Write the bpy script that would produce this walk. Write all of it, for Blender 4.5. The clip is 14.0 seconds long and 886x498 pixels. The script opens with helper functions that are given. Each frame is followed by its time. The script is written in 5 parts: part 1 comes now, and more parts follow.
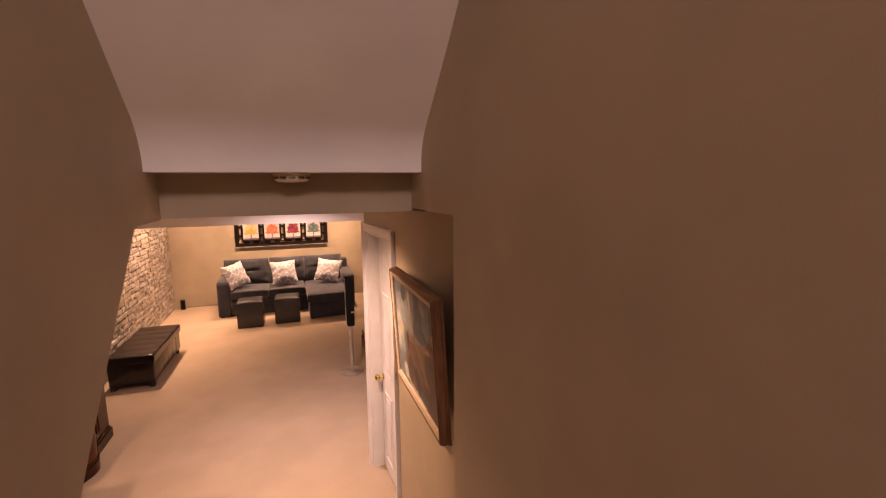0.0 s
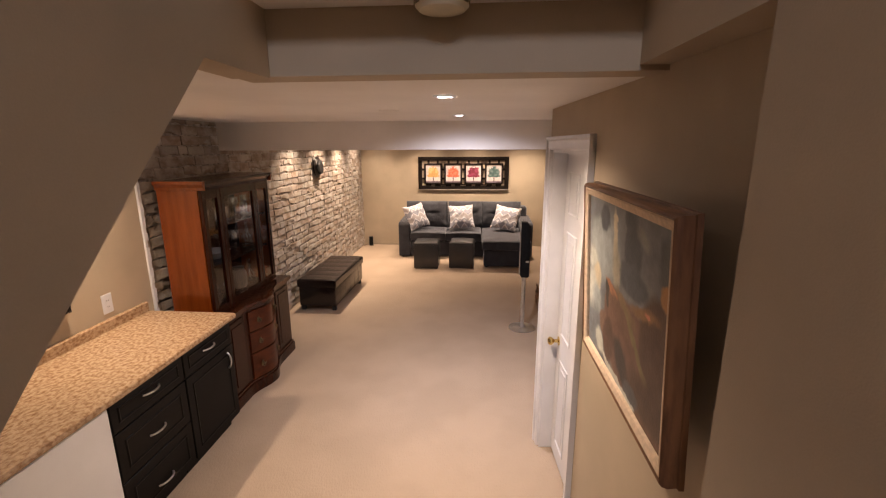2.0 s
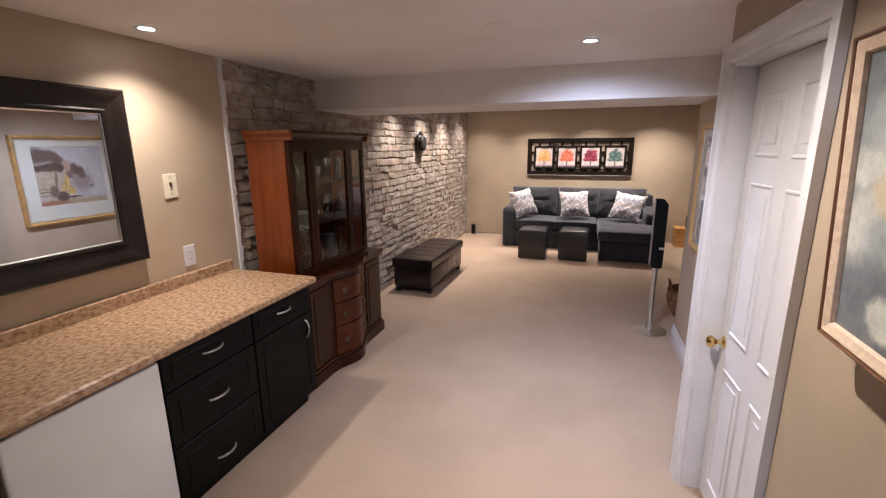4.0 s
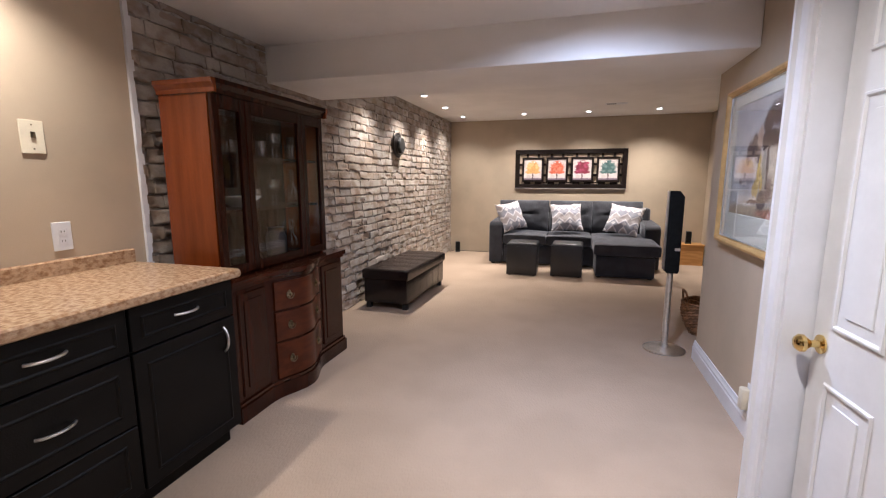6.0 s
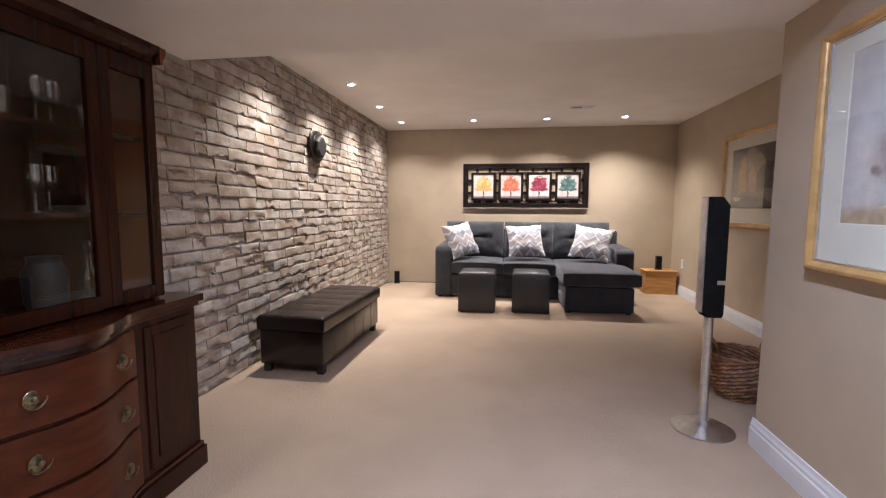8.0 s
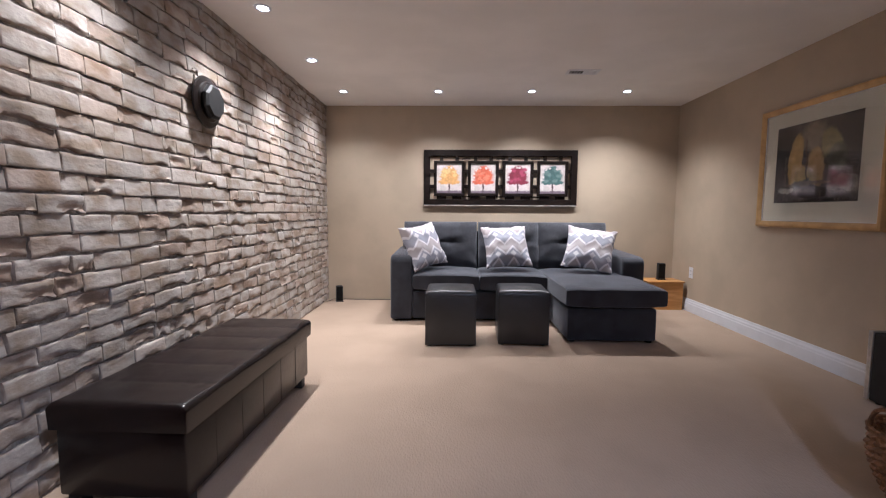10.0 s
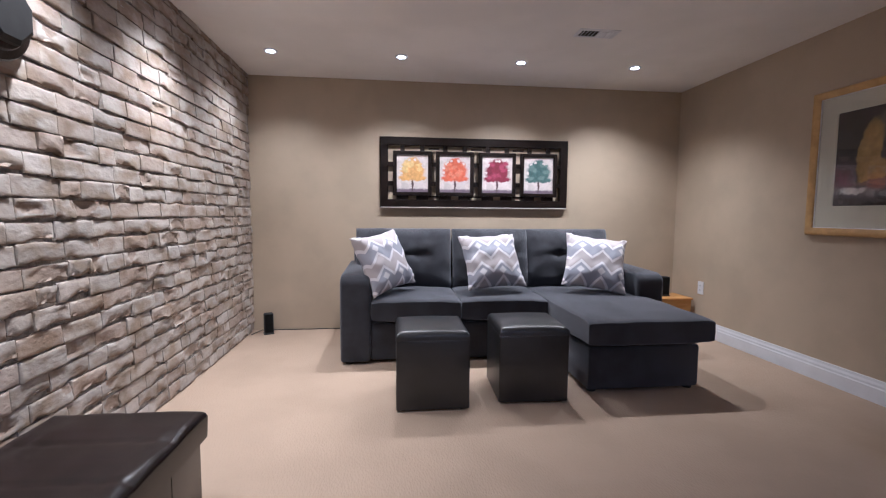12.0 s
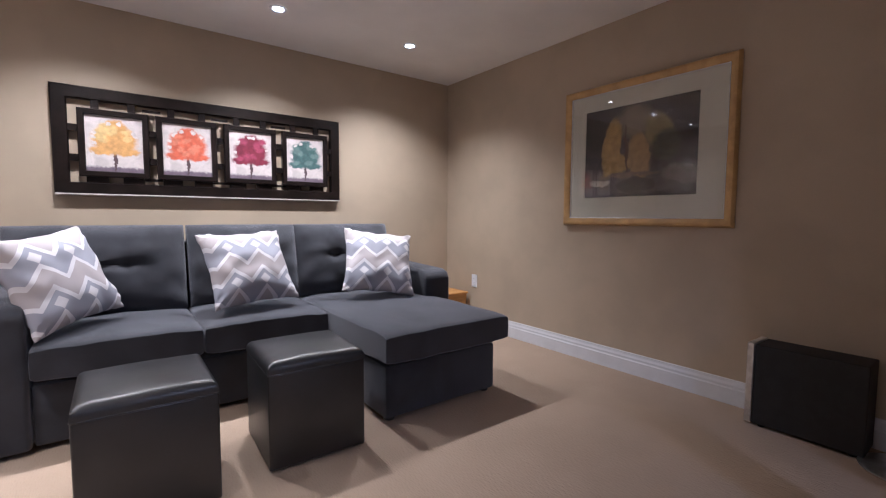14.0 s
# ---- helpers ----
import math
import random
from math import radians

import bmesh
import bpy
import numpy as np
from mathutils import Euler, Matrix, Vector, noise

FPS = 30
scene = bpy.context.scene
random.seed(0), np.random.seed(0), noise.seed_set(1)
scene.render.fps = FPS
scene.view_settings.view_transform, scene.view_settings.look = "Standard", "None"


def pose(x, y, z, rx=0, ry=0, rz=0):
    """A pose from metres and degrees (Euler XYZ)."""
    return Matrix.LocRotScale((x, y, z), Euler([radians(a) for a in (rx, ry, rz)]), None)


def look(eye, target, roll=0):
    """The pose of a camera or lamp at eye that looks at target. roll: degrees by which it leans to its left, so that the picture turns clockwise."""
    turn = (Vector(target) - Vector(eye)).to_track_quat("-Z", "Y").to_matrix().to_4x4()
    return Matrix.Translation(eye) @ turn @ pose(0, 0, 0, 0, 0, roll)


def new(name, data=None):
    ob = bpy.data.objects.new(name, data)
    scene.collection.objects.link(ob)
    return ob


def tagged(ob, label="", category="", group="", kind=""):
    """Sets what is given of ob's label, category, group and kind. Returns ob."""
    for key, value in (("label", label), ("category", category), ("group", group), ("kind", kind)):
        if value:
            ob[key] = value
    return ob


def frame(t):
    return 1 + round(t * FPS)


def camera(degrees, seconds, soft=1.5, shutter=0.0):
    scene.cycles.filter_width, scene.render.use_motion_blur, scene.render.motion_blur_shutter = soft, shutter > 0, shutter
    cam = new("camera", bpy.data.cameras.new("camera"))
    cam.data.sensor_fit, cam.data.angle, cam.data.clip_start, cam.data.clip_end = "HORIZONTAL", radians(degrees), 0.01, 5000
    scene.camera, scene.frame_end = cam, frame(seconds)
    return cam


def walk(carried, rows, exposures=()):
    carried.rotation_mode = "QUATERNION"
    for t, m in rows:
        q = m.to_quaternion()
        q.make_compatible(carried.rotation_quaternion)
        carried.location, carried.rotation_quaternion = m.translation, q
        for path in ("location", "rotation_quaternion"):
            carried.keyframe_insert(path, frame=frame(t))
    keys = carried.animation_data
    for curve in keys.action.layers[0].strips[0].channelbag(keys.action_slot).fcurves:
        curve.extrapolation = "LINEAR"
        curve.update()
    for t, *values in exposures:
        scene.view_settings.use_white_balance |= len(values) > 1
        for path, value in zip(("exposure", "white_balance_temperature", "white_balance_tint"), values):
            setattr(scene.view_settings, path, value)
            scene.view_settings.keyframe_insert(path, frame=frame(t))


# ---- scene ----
cam = camera(90.57, 14.0, soft=1.2)
# seconds, eye in metres, pose angles in degrees
ROWS = [
    (0.0, 0.0061, -0.0025, 2.3071, 81.727, 0.534, -19.194),
    (0.5, 0.0202, 0.2459, 2.2610, 80.373, 0.242, -11.679),
    (1.0, 0.0399, 0.4057, 2.2031, 78.646, 0.366, -6.331),
    (1.5, 0.0964, 0.5904, 2.0655, 77.406, 0.406, -1.023),
    (2.0, 0.1191, 0.7202, 1.9896, 76.666, 0.245, 4.468),
    (2.5, 0.0958, 0.8699, 1.9042, 76.123, 0.173, 10.490),
    (3.0, 0.0592, 0.9699, 1.8312, 75.906, 0.143, 16.271),
    (5.5, -0.0260, 1.6579, 1.3534, 79.621, 0.116, 18.645),
    (6.0, -0.0771, 1.8066, 1.2754, 81.018, -0.018, 16.500),
    (6.5, -0.1266, 2.0661, 1.1930, 82.104, -0.123, 14.364),
    (7.0, -0.1758, 2.3382, 1.1738, 83.600, -0.116, 13.024),
    (7.5, -0.2901, 2.6562, 1.1769, 84.277, -0.306, 11.251),
    (8.0, -0.3771, 2.9795, 1.1395, 84.553, -0.269, 8.576),
    (10.5, -0.7693, 4.5672, 1.0546, 85.399, -0.434, 0.065),
    (11.0, -0.8497, 4.8279, 1.0666, 85.646, -0.454, -1.754),
    (11.5, -0.9008, 5.1041, 1.0936, 85.394, -0.539, -4.056),
    (12.0, -0.9216, 5.3531, 1.0700, 85.474, -0.457, -6.334),
    (12.5, -0.9518, 5.5929, 1.0418, 85.571, -0.422, -9.693),
    (13.0, -0.9107, 5.7563, 1.0282, 85.467, -0.426, -15.767),
    (13.5, -0.8389, 5.9095, 1.0069, 85.651, -0.309, -24.662),
    (14.0, -0.7835, 5.9995, 1.0044, 85.820, -0.271, -36.896),
]
EXPOSURES = [(0.0, 0.20, 10200, 47), (0.5, 0.34, 10300, 40), (1.5, 0.28, 7900, 24), (2.0, 0.27, 7100, 19), (2.5, 0.18, 6400, 16), (3.0, 0.13, 6100, 16), (5.5, 0.28, 5450, 12), (6.0, 0.33, 5450, 11),
             (6.5, 0.42, 5450, 10), (7.0, 0.46, 5600, 9), (7.5, 0.5, 5600, 9), (8.0, 0.46, 5400, 10), (10.5, 0.13, 4900, 11), (12.5, 0.03, 4750, 12), (14.0, 0.13, 4850, 13)]
walk(cam, [(t, pose(x, y, z, rx, ry, rz)) for t, x, y, z, rx, ry, rz in ROWS], EXPOSURES)

# ---- world and lights ----
world = bpy.data.worlds.new("world")
world.use_nodes = True
world.node_tree.nodes["Background"].inputs[0].default_value = (0.6, 0.7, 1.0, 1)
world.node_tree.nodes["Background"].inputs[1].default_value = 0.15
scene.world = world

NEUTRAL, COOL = (1.0, 0.83, 0.64), (0.82, 0.85, 1.0)
POWER = 4.1
FAR_CEILING, NEAR_CEILING, BEAM_BOTTOM = 2.27, 2.19, 1.95
# recessed lamps: x, y, ceiling height, aim (x, y offset at the floor), watts, colour, cone in degrees
LAMPS = [(-1.85, y, FAR_CEILING, (-0.10, 0), 34, NEUTRAL, 108) for y in (7.0, 7.91)] + [(-1.85, 6.09, FAR_CEILING, (-0.06, -0.12), 24, NEUTRAL, 112)]
LAMPS += [(x, 8.83, FAR_CEILING, (0, 0.10), watts, NEUTRAL, 125) for x, watts in ((-1.83, 19), (-0.865, 32), (0.075, 39), (1.025, 37))]
LAMPS += [(-0.023, 2.64, NEAR_CEILING, (0.0, 0.08), 33, NEUTRAL, 148), (-0.011, 3.85, NEAR_CEILING, (0.05, 0.5), 33, COOL, 150),
          (-1.95, 2.88, NEAR_CEILING, (0.22, 0.15), 20, NEUTRAL, 128)]
for x, y, z, aim, watts, colour, cone in LAMPS:
    lamp = bpy.data.lights.new("downlight_lamp", "SPOT")
    lamp.energy, lamp.color, lamp.spot_size, lamp.spot_blend, lamp.shadow_soft_size = watts * POWER, colour, radians(cone), 1.0, 0.03
    new("downlight_lamp", lamp).matrix_world = look((x, y, z - 0.012), (x + aim[0], y + aim[1], 0))
daylight = bpy.data.lights.new("stair_daylight", "AREA")
daylight.shape, daylight.size, daylight.size_y, daylight.energy, daylight.color = "RECTANGLE", 0.9, 1.0, 66, (0.80, 0.86, 1.0)
new("stair_daylight", daylight).matrix_world = look((0.03, -2.2, 4.6), (0.03, -0.3, 2.0))

# ---- materials ----
def material(name, base, rough=0.6, metal=0.0, scale=8.0, vary=0.12, bump=0.0, bump_scale=120.0, stretch=(1, 1, 1), second=None,
             blend=(0.4, 0.6), spec=0.5, coat=0.0, random_tint=0.0, detail=4.0):
    """Principled paint with broad and fine variation, an optional second colour and fine relief, in object metres."""
    m = bpy.data.materials.new(name)
    m.use_nodes = True
    t = m.node_tree
    p = t.nodes["Principled BSDF"]
    p.inputs["Roughness"].default_value = rough
    p.inputs["Metallic"].default_value = metal
    p.inputs["Specular IOR Level"].default_value = spec
    p.inputs["Coat Weight"].default_value = coat
    p.inputs["Coat Roughness"].default_value = 0.12
    tc = t.nodes.new("ShaderNodeTexCoord")
    mp = t.nodes.new("ShaderNodeMapping")
    mp.inputs["Scale"].default_value = stretch
    t.links.new(tc.outputs["Object"], mp.inputs["Vector"])
    n = t.nodes.new("ShaderNodeTexNoise")
    n.inputs["Scale"].default_value, n.inputs["Detail"].default_value = scale, detail
    t.links.new(mp.outputs[0], n.inputs["Vector"])
    ramp = t.nodes.new("ShaderNodeValToRGB")
    a, b = ramp.color_ramp.elements
    a.position, b.position = blend
    other = second or tuple(c * (1 - vary) for c in base)
    light = base if second else tuple(min(1, c * (1 + vary)) for c in base)
    a.color, b.color = (*other, 1), (*light, 1)
    t.links.new(n.outputs["Fac"], ramp.inputs["Fac"])
    out = ramp.outputs["Color"]
    f = t.nodes.new("ShaderNodeTexNoise")
    f.inputs["Scale"].default_value, f.inputs["Detail"].default_value = bump_scale, 3
    t.links.new(mp.outputs[0], f.inputs["Vector"])
    fine = t.nodes.new("ShaderNodeMix")
    fine.data_type, fine.blend_type = "RGBA", "MULTIPLY"
    fine.inputs[0].default_value = min(1, vary * 1.5)
    t.links.new(out, fine.inputs[6])
    t.links.new(f.outputs["Fac"], fine.inputs[7])
    out = fine.outputs[2]
    if random_tint:
        info = t.nodes.new("ShaderNodeObjectInfo")
        geo = t.nodes.new("ShaderNodeNewGeometry")
        add = t.nodes.new("ShaderNodeMath")
        add.operation = "ADD"
        t.links.new(info.outputs["Random"], add.inputs[0])
        t.links.new(geo.outputs["Random Per Island"], add.inputs[1])
        fr = t.nodes.new("ShaderNodeMath")
        fr.operation = "FRACT"
        t.links.new(add.outputs[0], fr.inputs[0])
        rng = t.nodes.new("ShaderNodeMapRange")
        rng.inputs["To Min"].default_value, rng.inputs["To Max"].default_value = 1 - random_tint, 1 + random_tint * 0.6
        t.links.new(fr.outputs[0], rng.inputs["Value"])
        mul = t.nodes.new("ShaderNodeVectorMath")
        mul.operation = "SCALE"
        t.links.new(out, mul.inputs[0])
        t.links.new(rng.outputs[0], mul.inputs["Scale"])
        out = mul.outputs[0]
    t.links.new(out, p.inputs["Base Color"])
    if bump:
        bp = t.nodes.new("ShaderNodeBump")
        bp.inputs["Strength"].default_value, bp.inputs["Distance"].default_value = min(1.0, bump), 0.004
        t.links.new(f.outputs["Fac"], bp.inputs["Height"])
        t.links.new(bp.outputs[0], p.inputs["Normal"])
    return m


def glow(name, colour, strength):
    m = bpy.data.materials.new(name)
    m.use_nodes = True
    p = m.node_tree.nodes["Principled BSDF"]
    p.inputs["Base Color"].default_value = (*colour, 1)
    p.inputs["Emission Color"].default_value = (*colour, 1)
    p.inputs["Emission Strength"].default_value = strength
    return m


def clear_glass(name, tint=(1, 1, 1), gloss=1.0):
    """Thin pane: see-through with a Fresnel reflection."""
    m = bpy.data.materials.new(name)
    m.use_nodes = True
    t = m.node_tree
    t.nodes.remove(t.nodes["Principled BSDF"])
    a, b = t.nodes.new("ShaderNodeBsdfTransparent"), t.nodes.new("ShaderNodeBsdfGlossy")
    a.inputs[0].default_value = (*tint, 1)
    b.inputs["Roughness"].default_value = 0.01
    face = t.nodes.new("ShaderNodeLayerWeight")
    face.inputs["Blend"].default_value = 0.5
    fr = t.nodes.new("ShaderNodeMath")
    fr.operation = "POWER"
    fr.inputs[1].default_value = 5.0
    t.links.new(face.outputs["Facing"], fr.inputs[0])
    k = t.nodes.new("ShaderNodeMath")
    k.operation, k.use_clamp = "MULTIPLY_ADD", True
    k.inputs[1].default_value, k.inputs[2].default_value = 0.9, 0.045 * gloss
    mix = t.nodes.new("ShaderNodeMixShader")
    t.links.new(fr.outputs[0], k.inputs[0])
    t.links.new(k.outputs[0], mix.inputs[0])
    t.links.new(a.outputs[0], mix.inputs[1])
    t.links.new(b.outputs[0], mix.inputs[2])
    t.links.new(mix.outputs[0], t.nodes["Material Output"].inputs[0])
    return m


M_WALL = material("beige_wall_paint", (0.47, 0.385, 0.285), 0.62, scale=2.5, vary=0.05, bump=0.12, bump_scale=260)
M_CEIL = material("ceiling_paint", (0.86, 0.835, 0.815), 0.8, scale=2, vary=0.03, bump=0.1, bump_scale=200)
M_WHITE = material("white_trim_paint", (0.71, 0.72, 0.765), 0.32, scale=6, vary=0.03, bump=0.05, bump_scale=60)
M_CARPET = material("beige_loop_carpet", (0.39, 0.297, 0.222), 0.95, scale=2.2, vary=0.04, bump=1.0, bump_scale=260, spec=0.1)
t = M_CARPET.node_tree            # looped pile in rows
tc, vo, bp = t.nodes.new("ShaderNodeTexCoord"), t.nodes.new("ShaderNodeTexVoronoi"), t.nodes.new("ShaderNodeBump")
mp = t.nodes.new("ShaderNodeMapping")
mp.inputs["Scale"].default_value = (1.0, 0.4, 1.0)
vo.inputs["Scale"].default_value, vo.inputs["Randomness"].default_value = 130, 0.85
bp.inputs["Strength"].default_value, bp.inputs["Distance"].default_value, bp.invert = 0.5, 0.004, True
t.links.new(tc.outputs["Object"], mp.inputs[0])
t.links.new(mp.outputs[0], vo.inputs["Vector"])
t.links.new(vo.outputs["Distance"], bp.inputs["Height"])
t.links.new(bp.outputs[0], t.nodes["Principled BSDF"].inputs["Normal"])
M_BRICK = material("whitewashed_worn_brick", (0.53, 0.48, 0.44), 0.8, scale=11, second=(0.33, 0.262, 0.20), blend=(0.36, 0.56), vary=0.2,
                   bump=0.8, bump_scale=60, stretch=(1, 0.6, 1), random_tint=0.2)
t = M_BRICK.node_tree             # some bricks browner or pinker where the whitewash has gone
geo, info, add, fr, rg, mx = (t.nodes.new(k) for k in ("ShaderNodeNewGeometry", "ShaderNodeObjectInfo", "ShaderNodeMath", "ShaderNodeMath", "ShaderNodeMapRange", "ShaderNodeMix"))
add.operation, fr.operation = "MULTIPLY_ADD", "FRACT"
add.inputs[1].default_value = 7.31
rg.inputs["From Min"].default_value, rg.inputs["From Max"].default_value, rg.inputs["To Max"].default_value = 0.62, 1.0, 0.75
mx.data_type, mx.blend_type = "RGBA", "MULTIPLY"
mx.inputs[7].default_value = (0.86, 0.73, 0.65, 1)
t.links.new(geo.outputs["Random Per Island"], add.inputs[0])
t.links.new(geo.outputs["Position"], t.nodes["Mapping"].inputs["Vector"])
t.links.new(info.outputs["Random"], add.inputs[2])
t.links.new(add.outputs[0], fr.inputs[0])
t.links.new(fr.outputs[0], rg.inputs["Value"])
t.links.new(rg.outputs[0], mx.inputs[0])
t.links.new(t.nodes["Principled BSDF"].inputs["Base Color"].links[0].from_socket, mx.inputs[6])
t.links.new(mx.outputs[2], t.nodes["Principled BSDF"].inputs["Base Color"])
# bare clay where the front has broken off, and broad patches where the whitewash has worn thin
col = t.nodes["Principled BSDF"].inputs["Base Color"].links[0].from_socket
for kind, low, high, amount, clay in (("patch", 0.50, 0.66, 0.42, (0.36, 0.285, 0.215)), ("broken", 0.34, 0.66, 0.75, (0.30, 0.225, 0.175))):
    n, rg, mx = (t.nodes.new(k) for k in ("ShaderNodeTexNoise", "ShaderNodeMapRange", "ShaderNodeMix"))
    n.inputs["Scale"].default_value, n.inputs["Detail"].default_value = (3.2, 6) if kind == "patch" else (38, 5)
    t.links.new(geo.outputs["Position"], n.inputs["Vector"])
    value = n.outputs["Fac"]
    if kind == "broken":
        attr, add = t.nodes.new("ShaderNodeAttribute"), t.nodes.new("ShaderNodeMath")
        attr.attribute_name, add.operation = "broken", "MULTIPLY_ADD"
        add.inputs[1].default_value, add.inputs[2].default_value = 0.7, -0.3
        t.links.new(value, add.inputs[0])
        both = t.nodes.new("ShaderNodeMath")
        t.links.new(attr.outputs["Fac"], both.inputs[0])
        t.links.new(add.outputs[0], both.inputs[1])
        value = both.outputs[0]
    rg.inputs["From Min"].default_value, rg.inputs["From Max"].default_value, rg.inputs["To Max"].default_value = low, high, amount
    mx.data_type, mx.inputs[7].default_value = "RGBA", (*clay, 1)
    t.links.new(value, rg.inputs["Value"])
    t.links.new(rg.outputs[0], mx.inputs[0])
    t.links.new(col, mx.inputs[6])
    col = mx.outputs[2]
t.links.new(col, t.nodes["Principled BSDF"].inputs["Base Color"])
M_MORTAR = material("grey_mortar", (0.49, 0.45, 0.41), 0.95, scale=20, vary=0.3, bump=1, bump_scale=90)
M_SOFA = material("charcoal_sofa_fabric", (0.038, 0.039, 0.048), 0.9, scale=6, vary=0.2, bump=0.5, bump_scale=700, spec=0.3)
M_SOFA.node_tree.nodes["Principled BSDF"].inputs["Sheen Weight"].default_value = 0.42
M_SOFA.node_tree.nodes["Principled BSDF"].inputs["Sheen Tint"].default_value = (0.88, 0.90, 1.0, 1)
M_LEATHER = material("black_faux_leather", (0.018, 0.018, 0.020), 0.36, spec=0.75, scale=5, vary=0.2, bump=0.12, bump_scale=260)
M_BROWNLEATHER = material("dark_brown_faux_leather", (0.012, 0.0066, 0.0062), 0.25, scale=5, vary=0.25, bump=0.04, bump_scale=160, spec=0.45)
# hutch sides: lamplight put into the colour, far brighter than the mahogany front
M_LITWOOD = material("polished_wood_lit_side", (0.23, 0.052, 0.009), 0.26, scale=4, second=(0.15, 0.030, 0.005), blend=(0.3, 0.75), stretch=(6, 6, 0.6),
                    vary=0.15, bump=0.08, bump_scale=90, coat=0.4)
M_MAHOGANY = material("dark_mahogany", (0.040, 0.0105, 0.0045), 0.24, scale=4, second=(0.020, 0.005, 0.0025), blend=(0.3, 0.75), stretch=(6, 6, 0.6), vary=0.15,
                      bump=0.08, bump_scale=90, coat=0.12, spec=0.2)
M_POLISH = material("polished_mahogany_moulding", (0.050, 0.013, 0.0055), 0.14, scale=4, second=(0.028, 0.007, 0.003), stretch=(6, 0.6, 6), vary=0.12, bump=0.04, bump_scale=60, coat=0.22, spec=0.35)
M_DRAWER = material("bowed_drawer_veneer", (0.088, 0.022, 0.0075), 0.28, scale=4, second=(0.055, 0.013, 0.005), stretch=(6, 0.6, 6), vary=0.12, bump=0.05, bump_scale=90, spec=0.2)
M_ESPRESSO = material("espresso_cabinet_paint", (0.004, 0.0037, 0.0037), 0.42, spec=0.14, scale=8, vary=0.2, bump=0.15, bump_scale=200)
M_BLACKWOOD = material("black_brown_frame", (0.014, 0.009, 0.0078), 0.32, spec=0.35, scale=9, vary=0.3, bump=0.2, bump_scale=140)
M_LAMINATE = material("speckled_tan_laminate", (0.63, 0.44, 0.28), 0.24, scale=62, second=(0.34, 0.19, 0.10), blend=(0.34, 0.60), vary=0.3, bump_scale=190, stretch=(1, 0.7, 1), detail=8)
M_STEEL = material("brushed_steel", (0.74, 0.74, 0.75), 0.36, metal=1, scale=30, vary=0.08)
M_BRASS = material("polished_brass", (0.75, 0.55, 0.22), 0.15, metal=1, scale=30, vary=0.06)
M_ANTIQUE = material("antique_brass", (0.30, 0.26, 0.17), 0.35, metal=1, scale=40, vary=0.3)
M_BLACK = material("black_plastic", (0.012, 0.012, 0.013), 0.6, scale=20, vary=0.2)
M_CLOTH = material("black_speaker_cloth", (0.008, 0.008, 0.008), 0.9, scale=30, vary=0.2, bump=0.3, bump_scale=900, spec=0.15)
M_OFFWHITE = material("ivory_plastic", (0.72, 0.66, 0.52), 0.4, scale=15, vary=0.04)
M_PINE = material("orange_pine", (0.62, 0.33, 0.10), 0.45, scale=4, second=(0.50, 0.24, 0.06), stretch=(1, 8, 8), vary=0.1, bump=0.1, bump_scale=60)
M_GOLD = material("gold_leaf_frame", (0.57, 0.36, 0.14), 0.36, metal=0.2, scale=14, vary=0.10, bump=0.2, bump_scale=90)
M_MAT = material("cream_mount_board", (0.63, 0.615, 0.53), 0.85, scale=10, vary=0.02)
M_WICKER = material("brown_wicker", (0.30, 0.15, 0.07), 0.6, scale=30, vary=0.35, bump=0.5, bump_scale=150)
M_APPLIANCE = material("white_appliance_enamel", (0.72, 0.73, 0.76), 0.25, scale=3, vary=0.03)
M_GLASS = clear_glass("pane_glass")
M_CRYSTAL = clear_glass("drinking_glass", (0.90, 0.93, 0.96), 5.0)
M_LAMP = glow("lamp_glow", (1.0, 0.93, 0.85), 30.0)
M_COOLLAMP = glow("cool_lamp_glow", (0.92, 0.95, 1.0), 30.0)
M_MIRROR = bpy.data.materials.new("silvered_mirror")
M_MIRROR.use_nodes = True
for key, value in (("Metallic", 1.0), ("Roughness", 0.01), ("Base Color", (0.86, 0.87, 0.86, 1))):
    M_MIRROR.node_tree.nodes["Principled BSDF"].inputs[key].default_value = value


# ---- mesh helpers ----
def finish(name, bm, mat, smooth=False):
    bmesh.ops.recalc_face_normals(bm, faces=bm.faces)
    me = bpy.data.meshes.new(name)
    bm.to_mesh(me)
    bm.free()
    me.materials.append(mat)
    if smooth:
        me.shade_smooth()
        me.set_sharp_from_angle(angle=radians(38))
    return me


def thing(name, x, y, z=0.0, label="", category="", group="", turn=0.0):
    ob = new(name)
    ob.matrix_world = pose(x, y, z, 0, 0, turn)
    return tagged(ob, label, category, group)


def part(name, bm, mat, parent=None, label="", at=None, smooth=False, kind=""):
    ob = new(name, finish(name, bm, mat, smooth))
    if parent:
        ob.parent = parent
    if at is not None:
        ob.matrix_basis = at if isinstance(at, Matrix) else Matrix.Translation(at)
    return tagged(ob, label, "", "", kind)


def solo(name, bm, mat, label, category, at=None, group="", smooth=False):
    ob = part(name, bm, mat, None, "", at, smooth)
    return tagged(ob, label, category, group)


def fixed(name, bm, mat, smooth=False, label="", category=""):
    return tagged(part(name, bm, mat, None, "", None, smooth), label, category, "", "structure")


